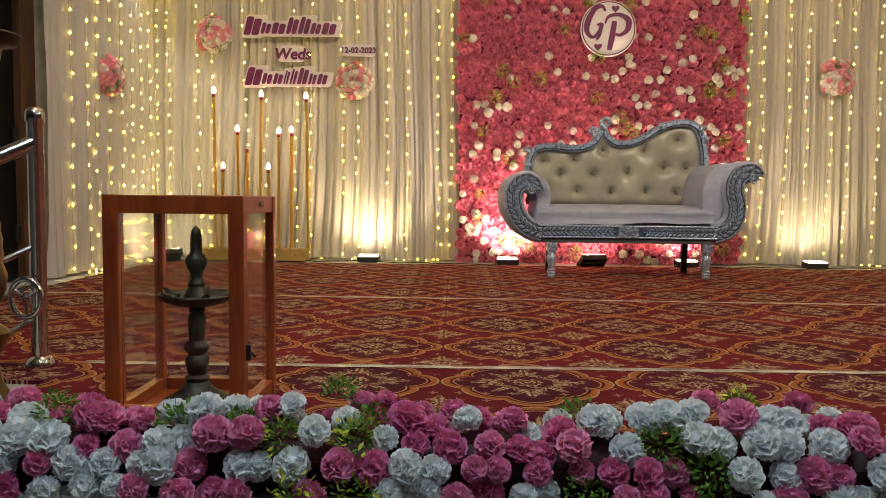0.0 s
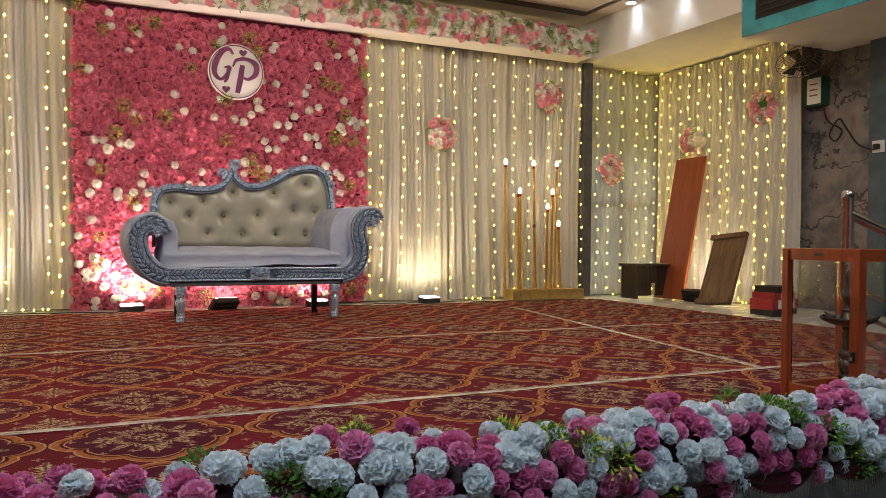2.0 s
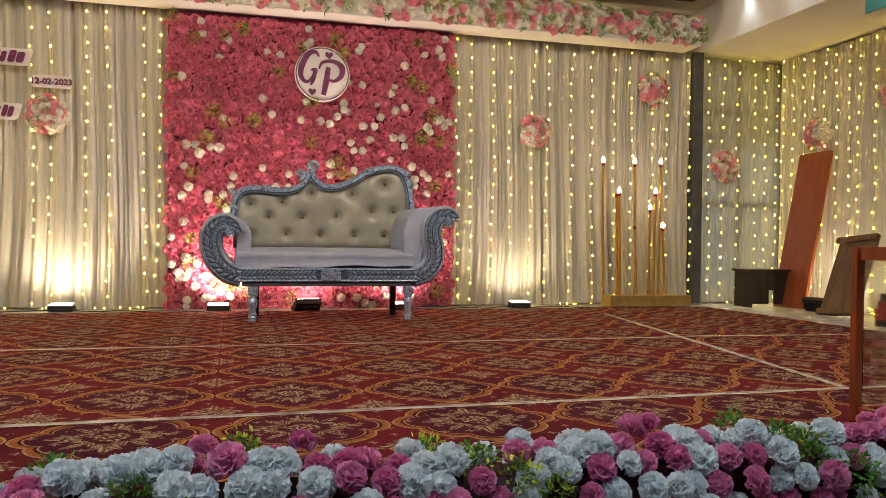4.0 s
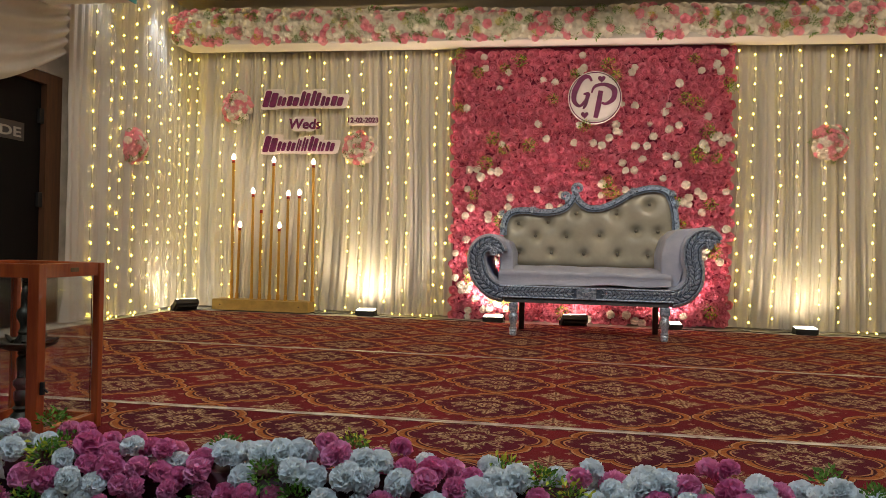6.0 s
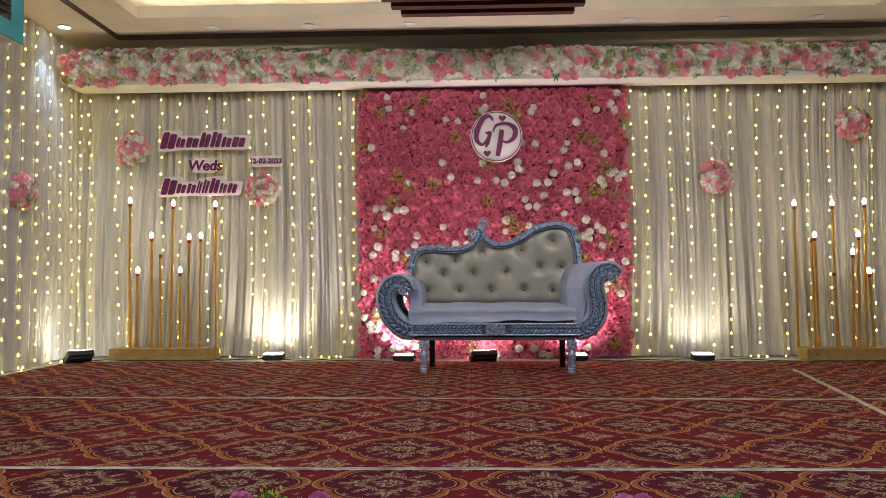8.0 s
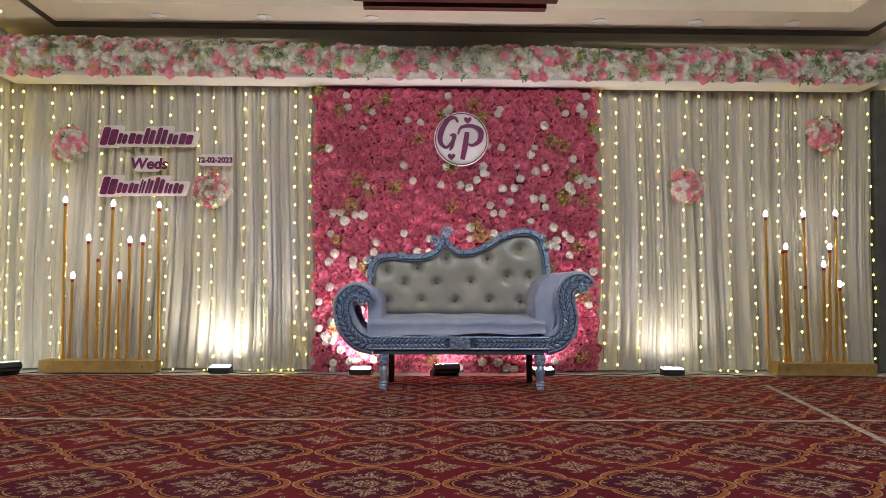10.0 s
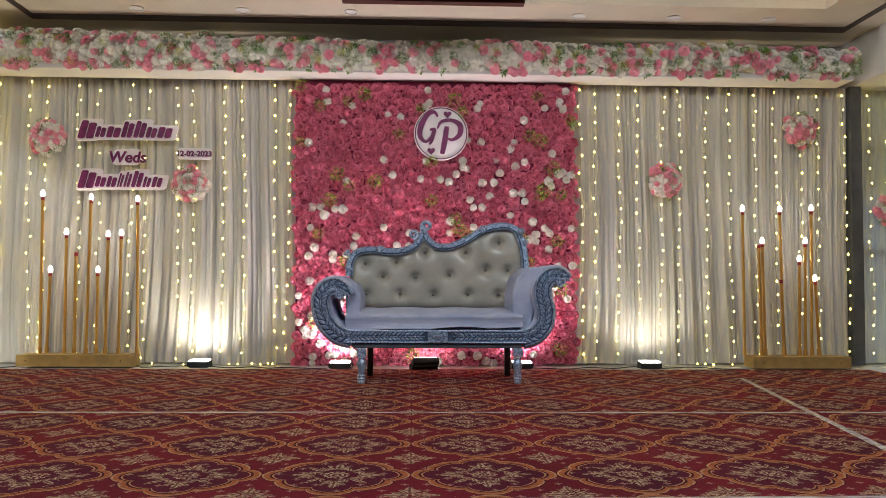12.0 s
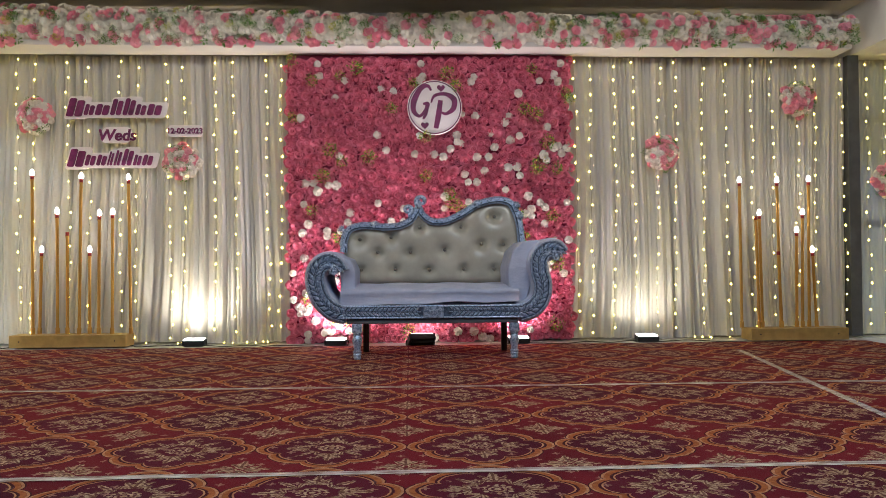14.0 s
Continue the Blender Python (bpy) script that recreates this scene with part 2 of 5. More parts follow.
PURPLE = plain("purple_foam", (0.17, 0.012, 0.10), 0.5, vary=0.2, scale=18)
CARD = plain("white_card", (0.88, 0.82, 0.83), 0.6, vary=0.03)
SIGN = plain("sign_plate", (0.02, 0.02, 0.03), 0.4)
SIGN_W = plain("sign_letter", (0.30, 0.30, 0.30), 0.5)
SWAG = plain("maroon_satin", (0.06, 0.006, 0.012), 0.4)
FRINGE = plain("fringe", (0.20, 0.16, 0.12), 0.7)
PANELBOARD = plain("panel_board", (0.30, 0.03, 0.09), 0.8)
VINYL = Mat("cream_vinyl", (0.62, 0.55, 0.42), 0.27)
VINYL.colour(VINYL.mix(VINYL.noise(4).smooth(0.3, 0.7), (0.36, 0.34, 0.28), (0.46, 0.43, 0.35))).bump(VINYL.noise(160, 3), 0.12, 0.002)
VINYL = VINYL.m
CLOTH = Mat("pale_blue_cloth", (0.48, 0.50, 0.62), 0.7)
CLOTH.colour(CLOTH.mix(CLOTH.noise(5).smooth(0.3, 0.7), (0.36, 0.40, 0.55), (0.48, 0.51, 0.64)))
CLOTH.bump(CLOTH.noise(7, 4, (0.7, 3, 2)) * 4.0 + CLOTH.noise(300, 2) * 0.4, 0.35, 0.008)
CLOTH = CLOTH.m
BUTTON = plain("button_vinyl", (0.22, 0.20, 0.17), 0.3)
SILVER = Mat("silver_carving", (0.36, 0.42, 0.50), 0.34, 0.55)
f = SILVER.noise(75, 4)
SILVER.colour(SILVER.mix(f.smooth(0.36, 0.60), (0.17, 0.235, 0.35), (0.50, 0.60, 0.76))).bump(f, 0.45, 0.004)
SILVER = SILVER.m
# darker blue-grey for the faces behind the carved leaves and the crest line
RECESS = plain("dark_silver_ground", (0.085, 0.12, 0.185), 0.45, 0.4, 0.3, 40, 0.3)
GLASS = Mat("glass", (0.95, 0.97, 0.96), 0.03, Transmission_Weight=1.0, IOR=1.42)
GLASS = GLASS.m
BULB = emitter("fairy_bulb", (1.0, 0.68, 0.08), 13.5)
CANDLE = emitter("candle_bulb", (1.0, 0.80, 0.55), 22.0)
FLOODFACE = emitter("flood_face", (1.0, 0.88, 0.66), 20.0)
COVE = emitter("cove_strip", (1.0, 0.80, 0.54), 26.0)
DOWN_ON = emitter("downlight_on", (0.9, 0.95, 1.0), 16.0)

PINKS = petals("pink_petals", (0.42, 0.010, 0.070), (0.96, 0.33, 0.46), True)
PINK_B = petals("bright_pink_petals", (0.72, 0.10, 0.34), (0.92, 0.38, 0.60), False, thin=0.24)
WHITES = petals("white_petals", (0.88, 0.84, 0.72), (0.95, 0.93, 0.85), True)
WHITE_B = petals("cool_white_petals", (0.86, 0.90, 0.93), (0.93, 0.95, 0.96), False, thin=0.26)
CREAM_R = petals("cream_rose_petals", (0.80, 0.70, 0.62), (0.90, 0.86, 0.80), False)
LEAF = petals("leaves", (0.035, 0.13, 0.015), (0.17, 0.35, 0.045), True)
LIME = petals("lime_buds", (0.40, 0.50, 0.03), (0.74, 0.70, 0.08), True)


# ---------------------------------------------------------------- mesh helpers
class Geo:
    def __init__(self):
        self.v, self.f = [], []

    def add(self, vs, fs, m=None):
        n = len(self.v)
        self.v += [tuple(m @ Vector(p)) if m else tuple(p) for p in vs]
        self.f += [tuple(i + n for i in q) for q in fs]
        return self

    def box(self, x0, x1, y0, y1, z0, z1, bevel=0.0, m=None):
        if bevel <= 0:
            vs = [(x, y, z) for x in (x0, x1) for y in (y0, y1) for z in (z0, z1)]
            return self.add(vs, [(0, 1, 3, 2), (4, 6, 7, 5), (0, 4, 5, 1), (2, 3, 7, 6), (0, 2, 6, 4), (1, 5, 7, 3)], m)
        bm = bmesh.new()
        bmesh.ops.create_cube(bm, size=1, matrix=Matrix.LocRotScale(((x0 + x1) / 2, (y0 + y1) / 2, (z0 + z1) / 2), None, (x1 - x0, y1 - y0, z1 - z0)))
        bmesh.ops.bevel(bm, geom=bm.edges, offset=bevel, segments=2, affect="EDGES", profile=0.6)
        bm.verts.index_update()
        self.add([p.co for p in bm.verts], [[p.index for p in q.verts] for q in bm.faces], m)
        bm.free()
        return self

    def lathe(self, profile, seg=20, m=None, caps=True):
        """profile: (radius, z) from the bottom up."""
        vs = [(r * math.cos(2 * math.pi * i / seg), r * math.sin(2 * math.pi * i / seg), z) for r, z in profile for i in range(seg)]
        fs = [(k * seg + i, k * seg + (i + 1) % seg, (k + 1) * seg + (i + 1) % seg, (k + 1) * seg + i) for k in range(len(profile) - 1) for i in range(seg)]
        if caps:
            fs += [tuple(range(seg - 1, -1, -1)), tuple((len(profile) - 1) * seg + i for i in range(seg))]
        return self.add(vs, fs, m)

    def tube(self, pts, r, seg=8):
        pts = [Vector(p) for p in pts]
        vs, up = [], Vector((0.12, 0.3, 1)).normalized()
        for i, p in enumerate(pts):
            d = (pts[min(i + 1, len(pts) - 1)] - pts[max(i - 1, 0)]).normalized()
            s = d.cross(up)
            s = s.normalized() if s.length > 1e-3 else Vector((1, 0, 0))
            n = s.cross(d)
            rr = r[i] if isinstance(r, (list, tuple)) else r
            vs += [p + (s * math.cos(2 * math.pi * k / seg) + n * math.sin(2 * math.pi * k / seg)) * rr for k in range(seg)]
        fs = [(k * seg + i, k * seg + (i + 1) % seg, (k + 1) * seg + (i + 1) % seg, (k + 1) * seg + i) for k in range(len(pts) - 1) for i in range(seg)]
        fs += [tuple(range(seg - 1, -1, -1)), tuple((len(pts) - 1) * seg + i for i in range(seg))]
        return self.add(vs, fs)

    def grid(self, nu, nv, fn):
        vs = [fn(i / nu, j / nv) for j in range(nv + 1) for i in range(nu + 1)]
        fs = [(j * (nu + 1) + i, j * (nu + 1) + i + 1, (j + 1) * (nu + 1) + i + 1, (j + 1) * (nu + 1) + i) for j in range(nv) for i in range(nu)]
        return self.add(vs, fs)

    def prism(self, outline, y0, y1):
        """An outline in x and z, given depth along y."""
        n = len(outline)
        vs = [(x, y0, z) for x, z in outline] + [(x, y1, z) for x, z in outline]
        fs = [tuple(range(n)), tuple(range(2 * n - 1, n - 1, -1))] + [(i, i + n, (i + 1) % n + n, (i + 1) % n) for i in range(n)]
        return self.add(vs, fs)

    def mesh(self, name, mat, smooth=False):
        me = bpy.data.meshes.new(name)
        me.from_pydata(self.v, [], self.f)
        if smooth:
            me.shade_smooth()
            me.set_sharp_from_angle(angle=radians(smooth if smooth > 1 else 50))
        me.materials.append(mat)
        me.update()
        return me


def part(name, geo, mat, parent=None, label="", smooth=False, m=None):
    data = geo if isinstance(geo, bpy.types.Mesh) else geo.mesh(name, mat, smooth)
    ob = new(name, data)
    if parent:
        ob.parent = parent
    if m:
        ob.matrix_basis = m
    return tagged(ob, label)


def thing(name, label, category, m=None, group="", kind=""):
    ob = new(name)
    if m:
        ob.matrix_basis = m
    return tagged(ob, label, category, group, kind)


def structure(name, geo, mat, label="", category="", smooth=False):
    return tagged(part(name, geo, mat, None, label, smooth), label, category, kind="structure")


def spline(pts, n=8):
    """A smooth line through the points."""
    out = []
    pts = [Vector(p) for p in pts]
    for i in range(len(pts) - 1):
        a, b, c, d = pts[max(i - 1, 0)], pts[i], pts[i + 1], pts[min(i + 2, len(pts) - 1)]
        for k in range(n):
            t = k / n
            out.append(0.5 * ((2 * b) + (c - a) * t + (2 * a - 5 * b + 4 * c - d) * t * t + (3 * b - a - 3 * c + d) * t ** 3))
    return out + [pts[-1]]


rnd = random.Random(7)

# ---------------------------------------------------------------- structure
LX, RX, BACK = -3.98, 4.85, 0.26
ZC, ZS = 2.92, 2.50
FLOOR_Z = -0.78

structure("floor", Geo().box(-4.4, 5.2, -4.5, 0.6, -0.16, -0.012).box(-2.75, 2.75, -5.33, -4.5, -0.16, -0.012), TILE, "white tiled stage floor under the carpet", "floor")
carpet = structure("carpet", Geo().box(-3.72, 3.62, -4.48, -0.34, -0.012, 0.0).box(-2.5, 2.5, -5.24, -4.48, -0.012, 0.0), CARPET, "maroon carpet with ochre medallions and cream flowers", "carpet")
structure("ground", Geo().box(-8, 8, -14, -4.4, FLOOR_Z - 0.1, FLOOR_Z), HALL_FLOOR, "tiled hall floor below the stage", "floor")
structure("stage_front", Geo().box(-2.72, 2.72, -5.32, -5.2, FLOOR_Z, -0.16), WALL, "painted stage front wall", "stage")
structure("wall_back", Geo().box(-4.4, 5.2, BACK, BACK + 0.2, -0.16, 3.2), WALL, "painted wall behind the drapes", "wall")
structure("wall_left", Geo().box(LX - 0.25, LX - 0.05, -1.66, BACK, -0.16, 3.2).box(LX - 0.25, LX - 0.05, -4.6, -1.66, 1.87, 3.2).box(LX - 0.25, LX - 0.05, -4.6, -3.2, -0.16, 1.87), WALL, "painted side wall with a door opening", "wall")
structure("wall_right", Geo().box(RX + 0.05, RX + 0.25, -5.0, BACK, -0.16, 3.2), STONE, "grey stone-patterned side wall", "wall")
structure("wall_hall_left", Geo().box(-8.2, -8, -14, -4.4, FLOOR_Z, 3.4).box(-8, LX - 0.25, -4.6, -4.4, FLOOR_Z, 3.4), HALL_WALL, "plain hall wall", "wall")
structure("wall_hall_right", Geo().box(8, 8.2, -14, -4.4, FLOOR_Z, 3.4).box(RX + 0.25, 8, -5.0, -4.8, FLOOR_Z, 3.4), HALL_WALL, "plain hall wall", "wall")
structure("wall_hall_back", Geo().box(-8.2, 8.2, -14.2, -14, FLOOR_Z, 3.4), HALL_WALL, "plain hall wall", "wall")

# ceiling: outer border, dark groove, inner border with a raised tray
TX0, TX1, TY = -3.0, 3.1, -0.72
g = Geo()
g.box(-8.2, 8.2, -0.16, 0.5, ZC, ZC + 0.1)
g.box(-8.2, -3.42, -14, -0.16, ZC, ZC + 0.1).box(3.55, 8.2, -14, -0.16, ZC, ZC + 0.1)
g.box(-3.36, 3.49, TY, -0.29, ZC, ZC + 0.1)
g.box(-3.36, TX0, -14, TY, ZC, ZC + 0.1).box(TX1, 3.49, -14, TY, ZC, ZC + 0.1)
g.box(-8.2, 8.2, -14, 0.5, ZC + 0.28, ZC + 0.36)
structure("ceiling", g, CEIL, "beige ceiling with a raised tray", "ceiling")
structure("ceiling_groove", Geo().box(-3.42, 3.55, -0.29, -0.16, ZC - 0.006, ZC + 0.1).box(-3.42, -3.36, -14, -0.29, ZC - 0.006, ZC + 0.1).box(3.49, 3.55, -14, -0.29, ZC - 0.006, ZC + 0.1), DARK_TRIM, "dark brown groove line in the ceiling", "trim")
structure("cove_light", Geo().box(TX0 - 0.2, TX1 + 0.2, TY + 0.22, TY + 0.25, ZC + 0.101, ZC + 0.115).box(TX0 - 0.25, TX0 - 0.22, -9, TY, ZC + 0.101, ZC + 0.115).box(TX1 + 0.22, TX1 + 0.25, -9, TY, ZC + 0.101, ZC + 0.115), COVE, "warm cove light hidden above the tray edge", "cove light")
structure("soffit_right", Geo().box(3.76, RX + 0.05, -2.06, BACK, ZS, ZC), CEIL_W, "white dropped soffit beside the garland", "soffit")


def bulkhead(name, x0, x1, side):
    t = thing(name, "white air-conditioner bulkhead with teal edges and a black grille", "air conditioner", kind="structure")
    part("body", Geo().box(x0, x1, -5.6, -2.06, 2.30, ZC), CEIL_W, t)
    fx = x1 + 0.004 if side > 0 else x0 - 0.004
    a, b = min(fx, fx + side * 0.012), max(fx, fx + side * 0.012)
    part("trim", Geo().box(a, b, -5.6, -2.06, 2.29, 2.40).box(a, b, -2.20, -2.06, 2.40, ZC - 0.002), TEAL, t, "teal painted edge")
    part("recess", Geo().box(a, b - 0.004, -5.4, -2.20, 2.402, 2.86), BLACK, t)
    sl = Geo().box(-0.014, 0.014, -5.4, -2.22, -0.004, 0.004).mesh("slat", BLACK)
    for k in range(9):
        part("slat", sl, BLACK, t, m=pose(fx + side * 0.016, 0, 2.45 + k * 0.05, 0, 35 * side, 0))
    return t


bulkhead("bulkhead_right", 3.79, RX + 0.05, -1)
bulkhead("bulkhead_left", LX - 0.05, -3.2, 1)


def drape(name, label, p0, p1, z0, z1, seed, amp=0.064, density=1.0, mat=None):
    """A pleated curtain from p0 to p1 on plan; its folds stand off to the left of that line."""
    r = random.Random(seed)
    a, b = Vector((*p0, 0)), Vector((*p1, 0))
    length, d = (b - a).length, (b - a).normalized()
    n = Vector((-d.y, d.x, 0))
    waves = [(r.uniform(14, 24) * density, r.uniform(0, 6.3), 0.52), (r.uniform(30, 44) * density, r.uniform(0, 6.3), 0.31), (r.uniform(66, 96) * density, r.uniform(0, 6.3), 0.14)]
    nu = int(length * 170)

    def at(u, v):
        s = u * length
        drift = 0.07 * math.sin(v * 2.2 + s * 1.7) * (1 - v)
        y = 0.0
        for f, q, w in waves:
            c = math.sin(f * (s + drift) + q + 0.8 * math.sin(s * 3.1 + q))
            y += w * (1.0 - 2.0 * abs(c) ** 0.55)
        y += 0.45 * math.sin(s * 2.3 + waves[0][1])
        p = a + d * s + n * (amp * y * (0.7 + 0.3 * (1 - v)))
        return (p.x, p.y, z0 + (z1 - z0) * v + 0.008 * math.sin(s * 5))

    return tagged(part(name, Geo().grid(nu, 14, at), mat or DRAPE, smooth=80), label, "curtain")


drape("curtain", "white pleated sheer backdrop curtain behind the panel", (LX + 0.06, 0.15), (3.72, 0.15), 0.0, 2.49, 1)
drape("curtain", "white sheer curtain over a glazed recess", (3.86, 0.16), (RX - 0.02, 0.16), 0.0, 2.48, 2, 0.018, mat=SHEER)
drape("curtain", "white pleated side curtain with fairy lights", (LX + 0.05, -1.76), (LX + 0.05, 0.1), 0.0, 2.91, 3)
drape("curtain", "white pleated side curtain with fairy lights", (RX - 0.05, 0.1), (RX - 0.05, -1.84), 0.0, 2.48, 4)
t = thing("window_1", "grey glazed screen with metal bars behind the sheer curtain", "window", kind="structure")
for zz0, zz1 in ((0.0, 0.98), (1.02, 1.93), (1.97, 2.46)):
    for xx0, xx1 in ((3.86, 4.33), (4.37, RX)):
        part("pane", Geo().box(xx0, xx1, 0.215, 0.225, zz0, zz1), FROST, t, "grey-blue pane")
for zz in (1.0, 1.95):
    part("bar", Geo().box(3.86, RX, 0.205, 0.235, zz - 0.022, zz + 0.022), DARK_GREY, t, "dark grey metal bar")
part("bar", Geo().box(4.33, 4.37, 0.203, 0.237, 0.0, 2.46), DARK_GREY, t, "dark grey metal bar")
lamp("window_daylight", "AREA", look((4.35, 0.208, 0.8), (4.35, -1.0, 0.8)), 1.6, (0.75, 0.87, 1.0), size=0.9, size_y=1.5)
# narrow dark grey box between the back curtain and the sheer one
structure("pillar", Geo().box(3.73, 3.83, 0.06, 0.24, 0.0, ZS), DARK_GREY, "narrow dark blue-grey upright strip beside the curtain", "column")


# ---------------------------------------------------------------- flowers
def sprig(n, length, seed, wide=0.3):
    """A tuft of small leaves facing +z."""
    r = random.Random(seed)
    g = Geo()
    for _ in range(n):
        a, e = r.uniform(0, 6.3), r.uniform(0.15, 1.3)
        L = length * r.uniform(0.35, 1.0)
        base = Vector((math.cos(a), math.sin(a), 0)) * length * r.uniform(0, 0.35)
        d = Vector((math.cos(a) * math.cos(e), math.sin(a) * math.cos(e), math.sin(e)))
        s = d.cross(Vector((0, 0, 1))).normalized() * L * wide * 0.5
        up = s.cross(d).normalized() * L * 0.12
        b = base + d * L * 0.25
        g.add([b, b + d * L * 0.35 + s + up, b + d * L * 0.75, b + d * L * 0.35 - s + up], [(0, 1, 2), (0, 2, 3)])
    return g


def tuft(n, seed):
    """A dense clump of small leaves, facing +z."""
    r = random.Random(seed)
    g = Geo()
    for k in range(n):
        phi, a = math.acos(1 - 1.1 * (k + 0.5) / n), k * 2.39996
        d = Vector((math.sin(phi) * math.cos(a), math.sin(phi) * math.sin(a), math.cos(phi)))
        o = d * r.uniform(0.45, 1.0)
        e = (d + Vector((r.uniform(-1, 1), r.uniform(-1, 1), r.uniform(-0.6, 1)))).normalized()
        w = e.cross(Vector((r.uniform(-1, 1), r.uniform(-1, 1), 0.3))).normalized()
        L = r.uniform(0.28, 0.46)
        g.add([o, o + e * L * 0.5 + w * L * 0.22 + d * 0.03, o + e * L, o + e * L * 0.5 - w * L * 0.22 + d * 0.03], [(0, 1, 2), (0, 2, 3)])
    return g


def facing(p, n, spin, scale=1.0):
    return Matrix.Translation(p) @ Vector(n).to_track_quat("Z", "Y").to_matrix().to_4x4() @ Matrix.Rotation(spin, 4, "Z") @ Matrix.Scale(scale, 4)


def join(geo, src, m):
    geo.add(src.v, src.f, m)


def rose(seed, depth=0.48):
    """A rose of nested open cups with curled rims, facing +z."""
    r = random.Random(seed)
    g, seg = Geo(), 15
    for R, rim in ((1.02, 0.20), (0.80, 0.42), (0.58, 0.60), (0.38, 0.70), (0.20, 0.72)):
        ph, n = r.uniform(0, 6.3), 5 if R > 0.5 else 3
        vs = []
        for q, zz in ((0.50, rim - depth), (0.92, rim - 0.06), (1.06, rim)):
            for i in range(seg):
                a = 2 * math.pi * i / seg
                f = (n * (a + ph) / (2 * math.pi)) % 1.0
                rr = R * q * (0.90 + 0.16 * f if q > 0.5 else 1.0) * (1 + r.uniform(-0.03, 0.03))
                vs.append((rr * math.cos(a), rr * math.sin(a), zz + (0.14 * math.sin(math.pi * f) - 0.05 if q > 0.5 else 0) + r.uniform(-0.03, 0.03)))
        g.add(vs, [(k * seg + i, k * seg + (i + 1) % seg, (k + 1) * seg + (i + 1) % seg, (k + 1) * seg + i) for k in range(2) for i in range(seg)])
    g.lathe([(0.22, 0.30), (0.20, 0.56), (0.10, 0.74), (0.02, 0.78)], 8)
    return g


ROSES = [rose(s) for s in range(6)]
OPEN_ROSES = [rose(30 + s, 0.26) for s in range(6)]


def pompom(n, seed, core=0.62):
    """A full ruffled carnation, a dome of many crimped petals facing +z."""
    r = random.Random(seed)
    g = Geo()
    for k in range(n):
        f = (k + 0.5) / n
        phi = math.acos(1 - 1.38 * f)
        a = k * 2.39996 + r.uniform(-0.3, 0.3)
        d = Vector((math.sin(phi) * math.cos(a), math.sin(phi) * math.sin(a), math.cos(phi)))
        tang = d.cross(Vector((r.uniform(-1, 1), r.uniform(-1, 1), r.uniform(-1, 1)))).normalized()
        n2 = tang.cross(d)
        L, W = r.uniform(0.86, 1.05), r.uniform(0.34, 0.52)
        c = Vector((0, 0, 0.12))
        vs = []
        for j, q in enumerate((0.45, 0.80, 1.0)):
            for i in range(6):
                u = i / 5 * 2 - 1
                bend = (0.30 * u * u - 0.1) * (0.4 + 0.6 * q) + (0.07 * (-1) ** i) * q ** 2 + r.uniform(-0.025, 0.025)
                p = c + d * (L * q * (1 - 0.13 * u * u) + (0.04 if i % 2 else -0.03) * (j == 2)) * 0.92 + tang * (u * W * (0.35 + 0.65 * q)) + n2 * (bend * 0.5)
                vs.append((p.x, p.y, p.z * 0.86))
        g.add(vs, [(j * 6 + i, j * 6 + i + 1, j * 6 + i + 7, j * 6 + i + 6) for j in range(2) for i in range(5)])
    g.lathe([(core * math.sin(q * 0.3), 0.10 - core * 0.86 * math.cos(q * 0.3)) for q in range(3, 11)], 12)
    return g


FULLS = [pompom(62, 20 + s) for s in range(4)]
SPRIGS = [sprig(16, 1.0, 40 + s) for s in range(3)]


TUFTS = [tuft(90, 120 + s) for s in range(3)]


def flower_panel():
    t = thing("flower_wall", "square wall panel of pink and white artificial roses", "flower wall", pose(0, 0, 0.0, 0, -0.5, 0))
    part("board", Geo().box(-1.21, 1.21, 0.030, 0.070, 0.0, 2.48), PANELBOARD, t)
    r = random.Random(3)
    g = Geo()
    step = 0.058
    whites, greens = [], []
    for j in range(int(2.49 / step)):
        for i in range(int(2.46 / step)):
            x = -1.22 + (i + 0.5 + 0.5 * (j % 2)) * step + r.uniform(-0.018, 0.018)
            z = (j + 0.5) * step + r.uniform(-0.018, 0.018)
            if abs(x) > 1.235:
                continue
            q = r.random()
            n = (r.uniform(-0.5, 0.5), -1, r.uniform(-0.45, 0.45))
            dense = 0.085 if x < 0.1 and z > 1.35 else 0.17
            p = (x, 0.020 + r.uniform(-0.016, 0.008), z)
            if q < dense * 0.62:
                whites.append((p, n))
            elif q > 0.972:
                greens.append((p, n))
            else:
                join(g, ROSES[r.randrange(6)], facing(p, n, r.uniform(0, 6.3), r.uniform(0.036, 0.050)))
    tagged(part("rose_bed", g, PINKS, t, "bed of deep and mid pink artificial roses"), kind="stuff")
    for k in range(3):
        ROSE_W.append(pompom(30, 140 + k).mesh("white_rose", CREAM_R, 85))
        q = tuft(64, 90 + k)
        SPRIG_M.append(q.mesh("green_sprig", LEAF))
        q = tuft(30, 95 + k)
        BUD_M.append(q.mesh("lime_buds", LIME))
    for i, (p, n) in enumerate(whites[:290]):
        part("white_rose", ROSE_W[i % 3], CREAM_R, t, m=facing((p[0], p[1] - 0.018, p[2]), n, r.uniform(0, 6.3), r.uniform(0.036, 0.047)))
    for i, (p, n) in enumerate(greens):
        s = r.uniform(0.044, 0.070)
        part("green_sprig", SPRIG_M[i % 3], LEAF, t, m=facing((p[0], p[1] - 0.052, p[2]), n, r.uniform(0, 6.3), s))
        part("lime_buds", BUD_M[i % 3], LIME, t, m=facing((p[0], p[1] - 0.062, p[2]), n, r.uniform(0, 6.3), s * 0.9))
    return t


